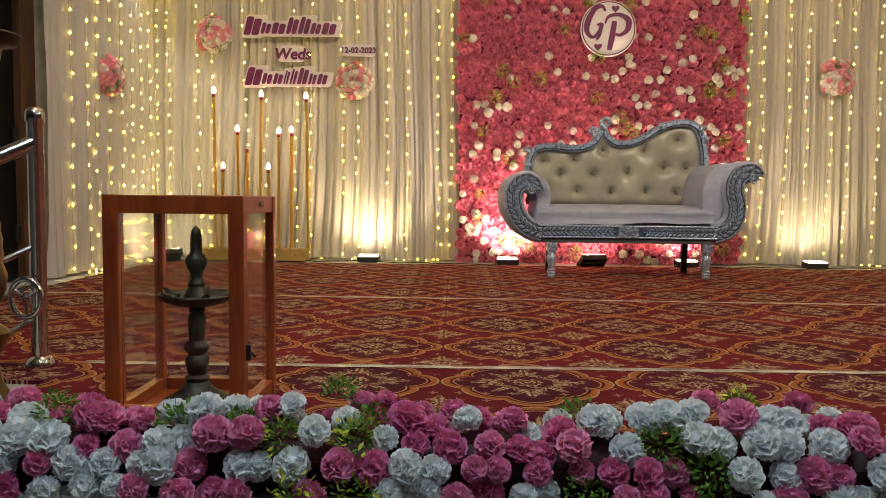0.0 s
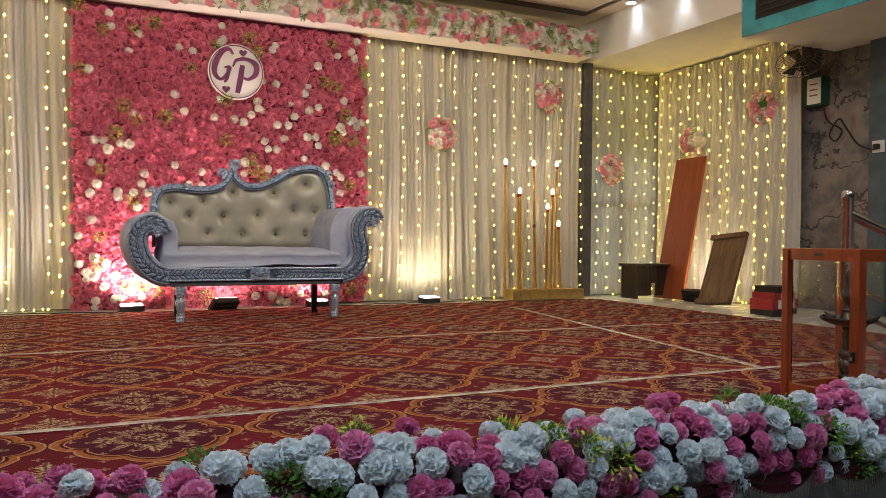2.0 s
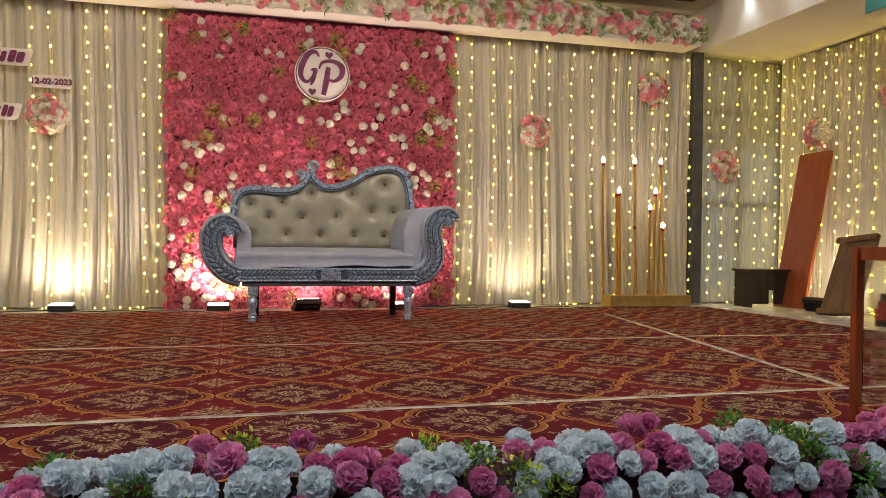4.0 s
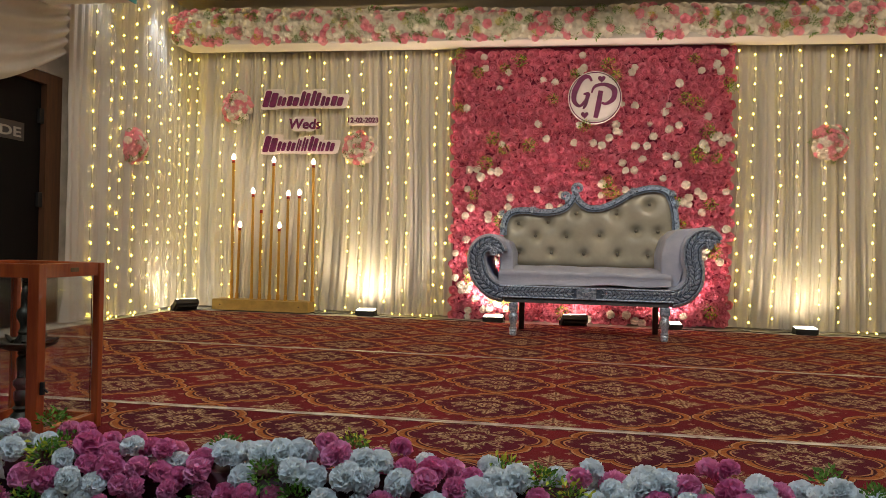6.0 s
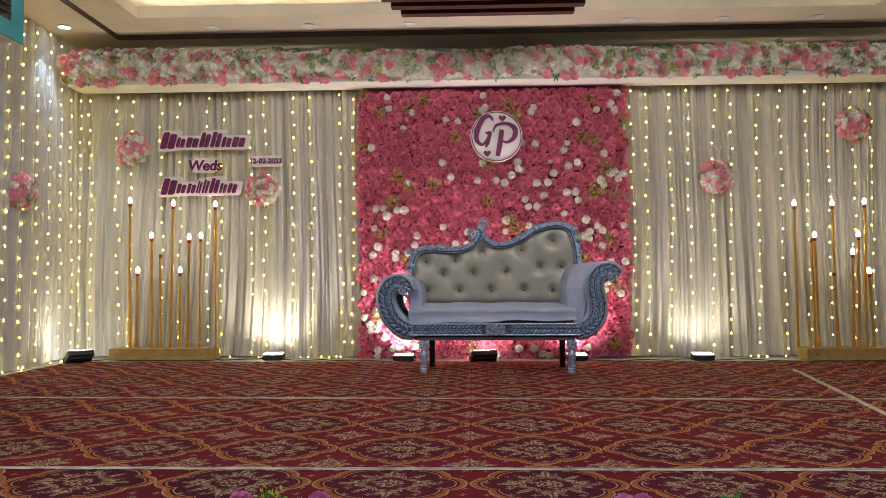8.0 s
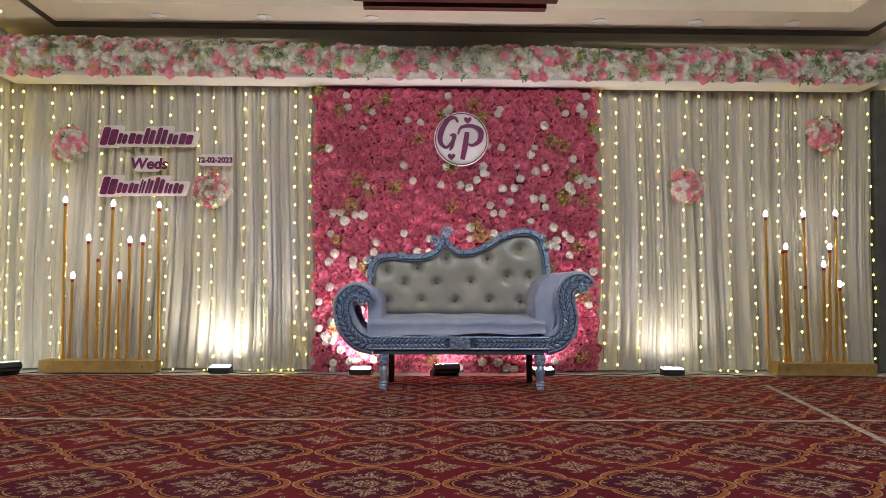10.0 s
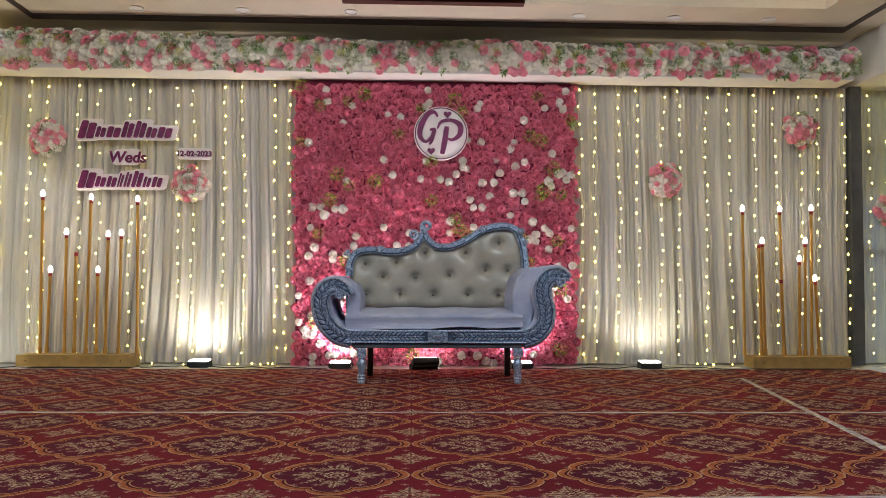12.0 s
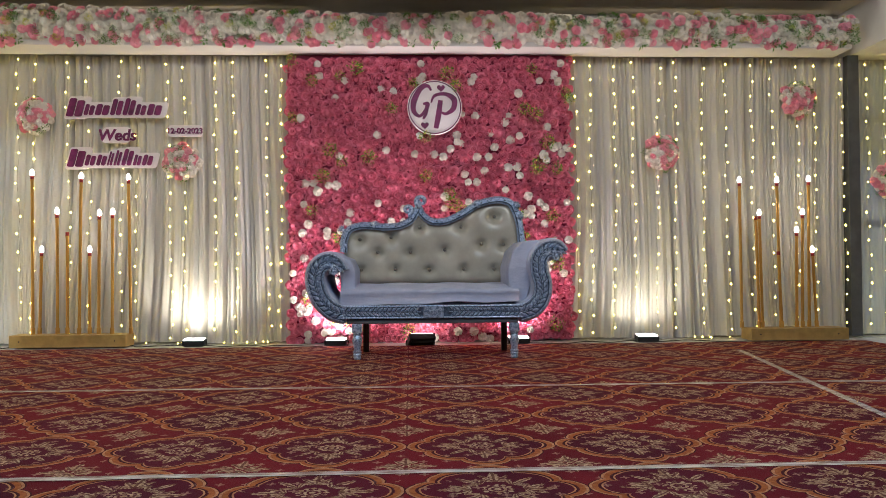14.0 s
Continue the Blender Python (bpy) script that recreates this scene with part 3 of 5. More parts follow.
ROSE_W, SPRIG_M, BUD_M = [], [], []
flower_panel()


def garland():
    """The long flower garland over the backdrop, on its white pelmet."""
    t = thing("flower_garland", "long garland of cream and pink artificial flowers on a pelmet", "flower garland")
    x0, x1 = -3.88, 3.64
    part("pelmet", Geo().box(x0 + 0.02, x1 - 0.04, -0.24, 0.06, 2.478, 2.522, 0.006), CEIL_W, t, "white pelmet board")
    part("core", Geo().box(x0 + 0.08, x1 - 0.1, -0.22, 0.05, 2.52, 2.735), WHITES, t)
    r = random.Random(11)
    gw, gp, gl, gb = Geo(), Geo(), Geo(), Geo()
    pinks = []
    step = 0.050
    for j in range(8):
        for i in range(int((x1 - x0) / step)):
            x = x0 + (i + 0.5 * (j % 2)) * step + r.uniform(-0.02, 0.02)
            z = 2.535 + (0.205 + 0.045 * (x < -1.9)) * (j / 7) + r.uniform(-0.02, 0.02) + 0.014 * math.sin(x * 3.3)
            y = -0.24 - 0.05 * math.sin(math.pi * j / 7) + (0.10 if j == 7 else 0) + r.uniform(-0.02, 0.01)
            n = (r.uniform(-0.5, 0.5), -1, (j - 2.5) * 0.25 + r.uniform(-0.4, 0.4))
            q = r.random()
            if q < 0.67:
                join(gw, OPEN_ROSES[r.randrange(6)], facing((x, y, z), n, r.uniform(0, 6.3), r.uniform(0.033, 0.047)))
            elif q < 0.84:
                pinks.append(((x, y - 0.02, z), n))
            elif q < 0.945:
                join(gl, TUFTS[r.randrange(3)], facing((x, y - 0.034, z), n, r.uniform(0, 6.3), r.uniform(0.030, 0.044)))
            else:
                join(gb, TUFTS[r.randrange(3)], facing((x, y - 0.034, z), n, r.uniform(0, 6.3), r.uniform(0.024, 0.034)))
    for k in range(70):
        x = r.uniform(x0, x1)
        pinks.append(((x, -0.25, 2.515 + r.uniform(-0.02, 0.03)), (r.uniform(-0.4, 0.4), -1, -0.4)))
        if k % 2:
            join(gl, SPRIGS[k % 3], facing((x + 0.06, -0.255, 2.51), (0.2, -0.8, -0.6), r.uniform(0, 6), 0.055))
    tagged(part("blossom_bed", gw, WHITES, t, "cream-white artificial roses"), kind="stuff")
    tagged(part("foliage", gl, LEAF, t, "dark green leaf sprigs"), kind="stuff")
    tagged(part("bud_mass", gb, LIME, t, "yellow-green buds"), kind="stuff")
    ms = [Geo().add(OPEN_ROSES[k].v, OPEN_ROSES[k].f).mesh("pink_rose", PINK_G) for k in range(3)]
    for i, (p, n) in enumerate(pinks):
        part("pink_rose", ms[i % 3], PINK_G, t, m=facing(p, n, r.uniform(0, 6.3), r.uniform(0.033, 0.047)))
    return t


PINK_G = petals("garland_pink_petals", (0.84, 0.25, 0.36), (0.92, 0.48, 0.55), False)
garland()


def stage_border():
    """The flower border along the front edge of the stage."""
    t = thing("flower_border", "thick border of white and pink artificial carnations along the stage edge", "flower border")
    r = random.Random(23)
    fw = [Geo().add(q.v, q.f).mesh("white_carnation", WHITE_B, 80) for q in FULLS]
    fp = [Geo().add(q.v, q.f).mesh("pink_carnation", PINK_B, 80) for q in FULLS]
    sp = [Geo().add(q.v, q.f).mesh("leaf_tuft", LEAF) for q in (tuft(120, 60 + s) for s in range(3))]
    bd = [Geo().add(q.v, q.f).mesh("lime_tuft", LIME) for q in (tuft(36, 70 + s) for s in range(2))]
    part("core", Geo().tube([(x * 0.1 - 2.5, -5.28, 0.045) for x in range(51)], 0.068, 10), SWAG, t)
    x0, x1 = -2.5, 2.5
    rows = [(-0.085, -0.022), (-0.100, 0.022), (-0.092, 0.066), (-0.066, 0.106), (-0.022, 0.130), (0.030, 0.130), (0.072, 0.090)]
    i = 0
    for j, (dy, z) in enumerate(rows):
        n_row = 78 if j < 6 else 60
        for k in range(n_row):
            x = x0 + (x1 - x0) * (k + 0.5 * (j % 2) + r.uniform(-0.3, 0.3)) / n_row
            out = r.uniform(-0.016, 0.028)
            n = Vector((r.uniform(-0.5, 0.5), dy * 9 - 0.1, (z - 0.035) * 9 + r.uniform(-0.1, 0.4))).normalized()
            p = Vector((x, -5.28 + dy, z)) + n * out
            tall = 0.014 * math.sin(x * 7.3) * (z > 0.07)
            p.z += tall
            blob = math.sin(x * 9.1 + j * 0.8) + math.sin(x * 21.3 - j * 1.3) + r.uniform(-1.3, 1.3)
            q = r.random()
            s = r.uniform(0.029, 0.043) * (1.08 if j in (3, 4) else 1.0)
            green = math.sin(x * 8.7 + 1.0 + 0.6 * j) > 0.965
            i += 1
            if (q < 0.035 or green) and j != 6:
                part("leaf_tuft", sp[i % 3], LEAF, t, m=facing(p, n, r.uniform(0, 6.3), r.uniform(0.034, 0.046)))
                if i % 2:
                    part("lime_tuft", bd[i % 2], LIME, t, m=facing(p + n * 0.006, n, r.uniform(0, 6.3), r.uniform(0.045, 0.055)))
            elif blob > -0.25:
                part("white_carnation", fw[i % 4], WHITE_B, t, m=facing(p, n, r.uniform(0, 6.3), s))
            else:
                part("pink_carnation", fp[i % 4], PINK_B, t, m=facing(p, n, r.uniform(0, 6.3), s * 0.95))
    return t


stage_border()


def stage_skirt():
    t = thing("stage_skirt", "white pleated stage skirt with maroon fringed swags", "stage skirt")

    def at(u, v):
        x = -2.7 + 5.4 * u
        return (x, -5.37 - 0.012 * math.sin(x * 70) - 0.006 * math.sin(x * 31), FLOOR_Z + 0.02 + (-0.04 - FLOOR_Z) * v)

    part("pleats", Geo().grid(560, 4, at), SKIRT, t, smooth=80)
    for k in range(18):
        x0 = -2.7 + k * 0.3

        def sw(u, v, x0=x0):
            drop = 0.055 * (1 - (2 * u - 1) ** 2) + 0.010
            return (x0 + 0.3 * u, -5.392 - 0.015 * math.sin(math.pi * u) * (1 - v) - 0.004 * math.sin(v * 14), 0.0 - drop * (1 - v))

        s = part("swag", Geo().grid(16, 6, sw), SWAG, t, "maroon satin swag", smooth=80)
        fr = Geo()
        for q in range(30):
            u = (q + 0.5) / 30
            x, y, z = sw(u, 0)
            fr.tube([(x, y - 0.004, z + 0.006), (x + 0.002, y - 0.005, z - 0.03)], 0.0022, 4)
        tagged(part("fringe", fr, FRINGE, s, "beige thread fringe"), kind="stuff")


stage_skirt()


def bouquet(p, n, seed, size=0.142):
    t = thing("bouquet", "round bouquet of pink and white artificial roses on the curtain", "bouquet", facing(p, n, 0), "bouquets on the curtains")
    r = random.Random(seed)
    part("core", Geo().lathe([(0.02, -0.01), (size * 0.8, 0.0), (size * 0.62, 0.05), (size * 0.3, 0.08)], 14), LEAF, t)
    if not BQ:
        BQ.extend([[Geo().add(q.v, q.f).mesh("white_rose", CREAM_R) for q in OPEN_ROSES[:5]], [Geo().add(q.v, q.f).mesh("pink_rose", PINK_G) for q in OPEN_ROSES[:5]], [tuft(46, 130 + q).mesh("leaf_tuft", LEAF) for q in range(3)]])
    for k in range(58):
        a, q = k * 2.39996, math.sqrt((k + 0.5) / 58)
        rr = size * q
        pos = (rr * math.cos(a) + r.uniform(-0.01, 0.01), rr * math.sin(a) + r.uniform(-0.01, 0.01), 0.095 * (1 - q * q) + 0.01)
        nn = (math.cos(a) * q * 0.9, math.sin(a) * q * 0.9, 1)
        side = 0.35 * math.sin(a + seed * 1.7) + r.uniform(-1.0, 1.0)
        w = r.random()
        if w < 0.20:
            part("leaf_tuft", BQ[2][k % 3], LEAF if k % 2 else LIME, t, m=facing(pos, nn, r.uniform(0, 6), r.uniform(0.030, 0.042)))
        elif side > 0.1:
            part("white_rose", BQ[0][k % 5], CREAM_R, t, m=facing(pos, nn, r.uniform(0, 6), r.uniform(0.030, 0.042)))
        else:
            part("pink_rose", BQ[1][k % 5], PINK_G, t, m=facing(pos, nn, r.uniform(0, 6), r.uniform(0.030, 0.042)))


BQ = []
for k, (p, n) in enumerate([((-3.37, 0.07, 1.95), (0, -1, 0)), ((-2.14, 0.07, 1.55), (0, -1, 0)), ((2.04, 0.07, 1.63), (0, -1, 0)), ((3.27, 0.07, 2.10), (0, -1, 0)),
                            ((LX + 0.10, -0.92, 1.44), (1, -0.2, 0)), ((4.12, 0.12, 1.37), (0, -1, 0)), ((RX - 0.10, -1.42, 1.89), (-1, -0.1, 0)), ((RX - 0.10, -0.48, 1.66), (-1, -0.1, 0))]):
    bouquet(p, n, k + 1)


# ---------------------------------------------------------------- fairy lights
def bulb_geo(geo, p, r):
    x, y, z = p
    geo.add([(x, y, z - r * 0.95), (x + r * 0.75, y, z), (x, y - r * 0.75, z), (x - r * 0.75, y, z), (x, y + r * 0.75, z), (x, y, z + r * 1.1)],
            [(0, 2, 1), (0, 3, 2), (0, 4, 3), (0, 1, 4), (5, 1, 2), (5, 2, 3), (5, 3, 4), (5, 4, 1)])


def fairy_string(p, n, z0, z1, seed):
    r = random.Random(seed)
    t = thing("fairy_light_string", "hanging string of warm white fairy lights on the curtain", "string lights", group="fairy lights on the curtains")
    w, b = Geo(), Geo()
    side = Vector((-n[1], n[0], 0))
    pts, z, x = [], z1, 0.0
    step = r.uniform(0.128, 0.146)
    z -= r.uniform(0, 0.1)
    lean = r.uniform(-0.012, 0.012)
    while z > z0:
        x = x * 0.7 + r.uniform(-0.012, 0.012) + lean * 0.3
        q = Vector((*p, z)) + side * (x + lean * (z1 - z)) + Vector((*n, 0)) * r.uniform(0.0, 0.012)
        pts.append(q)
        o = q + side * r.uniform(-0.012, 0.012) + Vector((*n, 0)) * 0.01
        bulb_geo(b, o, r.uniform(0.0105, 0.0135))
        z -= step * r.uniform(0.85, 1.15)
    w.tube([Vector((*p, z1))] + pts, 0.0012, 4)
    part("wire", w, WIRE, t)
    tagged(part("bulb_chain", b, BULB, t, "glowing warm white bulbs"), kind="stuff")


r = random.Random(5)
x, k = LX + 0.2, 0
while x < 3.7:
    if abs(x) > 1.26:
        fairy_string((x, 0.058), (0, -1), 0.03, 2.45, 100 + k)
    x += (0.15 if k % 2 else 0.245) + r.uniform(-0.03, 0.03)
    k += 1
x = 3.92
while x < RX - 0.1:
    fairy_string((x, 0.118), (0, -1), 0.03, 2.47, 100 + k)
    x += 0.15 + r.uniform(-0.03, 0.04)
    k += 1
y = 0.0
while y > -1.5:
    fairy_string((LX + 0.112, y), (1, 0), 0.03, 2.87, 100 + k)
    y -= 0.195 + r.uniform(-0.03, 0.04)
    k += 1
y = 0.0
while y > -1.7:
    fairy_string((RX - 0.112, y), (-1, 0), 0.03, 2.47, 100 + k)
    y -= 0.145 + r.uniform(-0.03, 0.04)
    k += 1


def floor_string(p0, p1, seed):
    r = random.Random(seed)
    t = thing("fairy_light_string", "warm fairy lights lying along the foot of the curtain", "string lights", group="fairy lights on the floor")
    a, b = Vector((*p0, 0)), Vector((*p1, 0))
    n = int((b - a).length / 0.05)
    side = Vector((-(b - a).y, (b - a).x, 0)).normalized()
    pts = [a.lerp(b, i / n) + side * r.uniform(-0.05, 0.05) + Vector((0, 0, -0.006 + r.uniform(0, 0.008))) for i in range(n + 1)]
    part("wire", Geo().tube(spline(pts, 3), 0.0022, 4), WIRE, t)
    g = Geo()
    for p in pts:
        if r.random() < 0.30:
            bulb_geo(g, p + Vector((r.uniform(-0.02, 0.02), r.uniform(-0.03, 0.03), 0.012)), r.uniform(0.008, 0.0115))
    tagged(part("bulb_chain", g, BULB, t, "glowing warm white bulbs"), kind="stuff")


floor_string((-3.4, -0.06), (-1.3, -0.05), 1)
floor_string((1.3, -0.06), (2.6, -0.06), 2)
floor_string((3.55, -0.05), (4.6, 0.0), 3)
floor_string((RX - 0.2, -0.1), (RX - 0.2, -1.7), 4)
floor_string((LX + 0.2, -0.1), (LX + 0.2, -1.6), 5)


def floor_cable(pts):
    r = random.Random(len(pts))
    line = spline([Vector((x, y, -0.005)) for x, y in pts], 8)
    tagged(part("cable", Geo().tube(line, 0.0045, 6), BLACK, smooth=60), "black power cable lying on the floor", "cable", "cables on the floor")


floor_cable([(-3.7, -0.3), (-3.5, -0.12), (-3.47, -0.02), (-2.6, -0.04), (-2.45, -0.16), (-2.3, -0.1), (-2.1, -0.05), (-1.9, -0.02)])
floor_cable([(-1.9, -0.1), (-1.7, -0.2), (-1.55, -0.12), (-1.4, -0.22), (-1.25, -0.18), (-0.9, -0.28)])
floor_cable([(0.8, -0.18), (1.1, -0.26), (1.3, -0.14), (1.5, -0.22), (1.7, -0.08), (1.9, -0.2), (2.2, -0.1), (2.4, -0.24), (2.62, -0.3)])

# ---------------------------------------------------------------- sofa
def sofa():
    t = thing("sofa", "carved silver-blue ceremonial sofa with cream tufted back and scrolled arms", "sofa")
    U = 0.0018

    def P(cx, cy):
        """From the drawing of the front: units of 1.8 mm, about the middle, above the floor."""
        return ((cx - 529) * U, (685 - cy) * U)

    YF, YB = -1.30, -0.74

    def ribbon(line, half, y0, y1, name, mat, label="", smooth=60, taper=True):
        pts = spline([Vector((*P(*q), 0)) for q in line], 8)
        L, R = [], []
        n = len(pts)
        for i, p in enumerate(pts):
            d = (pts[min(i + 1, n - 1)] - pts[max(i - 1, 0)]).normalized()
            s = Vector((-d.y, d.x, 0))
            h = half * U
            L.append((p + s * h)[:2])
            R.append((p - s * h)[:2])
        g = Geo()
        vs = []
        for (lx, lz), (rx, rz) in zip(L, R):
            mx, mz = (lx + rx) / 2, (lz + rz) / 2
            k = 0.82
            vs += [(lx, y0 + 0.012, lz), (mx + (lx - mx) * k, y0, mz + (lz - mz) * k), (mx + (rx - mx) * k, y0, mz + (rz - mz) * k), (rx, y0 + 0.012, rz), (rx, y1, rz), (lx, y1, lz)]
        fs = [(i * 6 + k, i * 6 + (k + 1) % 6, (i + 1) * 6 + (k + 1) % 6, (i + 1) * 6 + k) for i in range(n - 1) for k in range(6)]
        fs += [tuple(range(5, -1, -1)), tuple((n - 1) * 6 + k for k in range(6))]
        g.add(vs, fs)
        return part(name, g, mat, t, label, smooth), pts

    def leaves_along(parent, pts, y, size, step, name="carved_leaf"):
        """Pairs of raised leaves along a line on the front face."""
        g = Geo()
        leaf = [(-0.5, 0, 0), (-0.1, -0.16, 0.30), (0.45, -0.04, 0.16), (-0.1, -0.10, 0.02)]
        run = 0.0
        for a, b in zip(pts, pts[1:]):
            d = (b - a)
            run += d.length
            if run < step or d.length == 0:
                continue
            run = 0.0
            d.normalize()
            s = Vector((-d.y, d.x, 0))
            for side in (1, -1):
                o = a + s * side * size * 0.55
                ax = (d * 0.85 + s * side * 0.55).normalized()
                sx = Vector((-ax.y, ax.x, 0))
                pt = lambda u, w, h: (o.x + ax.x * u * size + sx.x * w * size, y - h * size, o.y + ax.y * u * size + sx.y * w * size)
                g.add([pt(-0.75, 0, 0), pt(-0.1, 0.34, 0.02), pt(0.8, 0.05, 0.02), pt(-0.1, -0.34, 0.02), pt(-0.1, 0, 0.36)], [(0, 1, 4), (1, 2, 4), (2, 3, 4), (3, 0, 4)])
            g.add([(a.x + s.x * 0.003, y - 0.005, a.y + s.y * 0.003), (a.x - s.x * 0.003, y - 0.005, a.y - s.y * 0.003), (a.x - s.x * 0.003 + d.x * step, y - 0.005, a.y - s.y * 0.003 + d.y * step), (a.x + s.x * 0.003 + d.x * step, y - 0.005, a.y + s.y * 0.003 + d.y * step)], [(0, 1, 2, 3)])
        return tagged(part(name, g, SILVER, parent, "carved leaf moulding"), kind="stuff")

    def offset_line(pts, by, y):
        out = []
        for i, p in enumerate(pts):
            d = (pts[min(i + 1, len(pts) - 1)] - pts[max(i - 1, 0)]).normalized()
            out.append((p.x - d.y * by, y, p.y + d.x * by))
        return out

    def volute(parent, cx, cy, y, r0, turn):
        pts = []
        x0, z0 = P(cx, cy)
        for i in range(40):
            a = i / 39 * 2 * math.pi * 1.6
            rr = r0 * (1 - 0.8 * i / 39)
            pts.append((x0 + turn * rr * math.cos(a), y, z0 + rr * math.sin(a)))
        part("volute", Geo().tube(pts, r0 * 0.20, 8), SILVER, parent, "carved scroll end", 60)

    # arms: padded scroll with a carved front
    LINE_L = [(180, 508), (128, 492), (86, 450), (66, 400), (64, 352), (84, 318), (116, 306), (142, 322), (150, 344)]
    LINE_R = [(850, 508), (900, 490), (934, 448), (940, 395), (928, 345), (930, 296), (958, 264), (994, 262), (1012, 284)]
    for line, vx, vy, turn in ((LINE_L, 136, 340, 1), (LINE_R, 996, 290, 1)):
        arm, pts = ribbon(line, 42, YF + 0.03, YB + 0.1, "arm", CLOTH, "pale padded scrolled arm")
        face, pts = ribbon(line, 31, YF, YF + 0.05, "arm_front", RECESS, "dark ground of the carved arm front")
        face.parent = arm
        leaves_along(arm, pts, YF - 0.001, 0.044, 0.030)
        for side in (1, -1):
            part("moulding", Geo().tube(offset_line(pts, side * 29 * U, YF - 0.002), 0.0075, 6), SILVER, arm, "raised silver-blue edge moulding", 60)
        volute(arm, vx, vy, YF - 0.004, 0.036, turn)
    # inner arm pads
    for outline in ([(96, 286), (150, 278), (196, 296), (214, 340), (214, 470), (150, 470), (158, 380), (150, 320)],
                    [(815, 470), (812, 330), (830, 268), (872, 228), (950, 222), (1000, 236), (960, 252), (912, 300), (905, 380), (880, 470)]):
        pts = [P(*q) for q in outline]
        g = Geo().prism(pts, YF + 0.07, YB + 0.10)
        bm = bmesh.new()
        me = g.mesh("arm_pad", CLOTH)
        bm.from_mesh(me)
        bmesh.ops.bevel(bm, geom=bm.edges, offset=0.018, segments=3, affect="EDGES", profile=0.6)
        bm.to_mesh(me)
        bm.free()
        me.shade_smooth()
        part("arm_pad", me, CLOTH, t, "pale draped arm padding")
    # seat
    x0, x1 = P(165, 0)[0], P(862, 0)[0]
    z = lambda cy: P(0, cy)[1]
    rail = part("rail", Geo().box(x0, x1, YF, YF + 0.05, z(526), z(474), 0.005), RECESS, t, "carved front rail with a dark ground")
    for cy in (522, 478):
        part("moulding", Geo().tube([(x0, YF - 0.002, z(cy)), (x1, YF - 0.002, z(cy))], 0.0075, 6), SILVER, rail, "raised silver-blue edge moulding", 60)
    ln = [Vector((x0 + (x1 - x0) * i / 80, (z(526) + z(474)) / 2, 0)) for i in range(81)]
    leaves_along(rail, [p for p in ln if p.x < -0.10], YF - 0.001, 0.034, 0.026)
    leaves_along(rail, [p for p in reversed(ln) if p.x > 0.07], YF - 0.001, 0.034, 0.026)
    part("plaque", Geo().box(P(477, 0)[0], P(556, 0)[0], YF - 0.014, YF + 0.01, z(524), z(474), 0.006), SILVER, rail, "square carved plaque")
    g = Geo()
    for k in range(8):
        a = k * math.pi / 4 + 0.4
        g.tube([(P(516, 0)[0], YF - 0.018, z(499)), (P(516, 0)[0] + 0.045 * math.cos(a), YF - 0.014, z(499) + 0.026 * math.sin(a))], [0.008, 0.003], 6)
    part("rosette", g, SILVER, rail)
    part("base_board", Geo().box(x0 + 0.03, x1 - 0.03, YF + 0.012, YB, z(545), z(527), 0.006), DARK_GREY, t, "dark grey seat base")
    part("seat_frame", Geo().box(x0 - 0.02, x1 + 0.02, YF + 0.052, YB, z(526), z(470)), CLOTH, t)

    def seat_top(u, v):
        x = P(160, 0)[0] + (P(850, 0)[0] - P(160, 0)[0]) * u
        edge = 0.02 * (1 - (2 * u - 1) ** 8)
        if v < 0.3:
            w = v / 0.3
            y = YF + 0.004 + 0.012 * math.sin(w * 3.1) - 0.008 * math.sin(x * 19 + 1)
            zz = z(470) + (z(420) - z(470)) * w + (0.012 * math.sin(x * 3 + 0.6) + 0.006 * math.sin(x * 13)) * (1 - w)
        else:
            w = (v - 0.3) / 0.7
            y = YF + 0.012 + w * (YB - YF - 0.05)
            zz = z(420) + 0.035 * math.sin(min(1, w * 2.2) * math.pi / 2) + edge * 0.4 + 0.004 * math.sin(x * 17 + w * 6)
        return (x, y, zz)

    part("seat_cushion", Geo().grid(60, 26, seat_top), CLOTH, t, "pale blue cloth draped over the seat", 80)
    # back
    TOPLINE = [(178, 268), (182, 214), (206, 176), (258, 164), (330, 170), (392, 166), (436, 146), (462, 108), (470, 96), (484, 122), (520, 148), (576, 148), (640, 120), (700, 84), (772, 66), (826, 76), (850, 112), (866, 170), (872, 250)]
    tl = spline([Vector((*P(*q), 0)) for q in TOPLINE], 10)
    SB = 1.09
    tl = [Vector((p.x * SB, (p.y - 0.69) * SB + 0.69, 0)) for p in tl]

    def top_at(x):
        best = None
        for a, b in zip(tl, tl[1:]):
            if min(a.x, b.x) <= x <= max(a.x, b.x) and abs(b.x - a.x) > 1e-6:
                h = a.y + (b.y - a.y) * (x - a.x) / (b.x - a.x)
                best = h if best is None else min(best, h) if abs(x - P(468, 0)[0] * SB) < 0.06 else max(best, h)
        return best if best is not None else tl[0].y

    BUT = [(240, 218), (362, 210), (474, 172), (637, 170), (768, 130), (310, 268), (437, 268), (572, 260), (716, 238), (803, 240), (245, 337), (378, 335), (510, 338), (645, 335), (765, 337)]
    buttons = [(P(*q)[0] * SB, (P(*q)[1] - 0.69) * SB + 0.69) for q in BUT]
    xa, xb = tl[0].x, tl[-1].x
    zb = z(400)

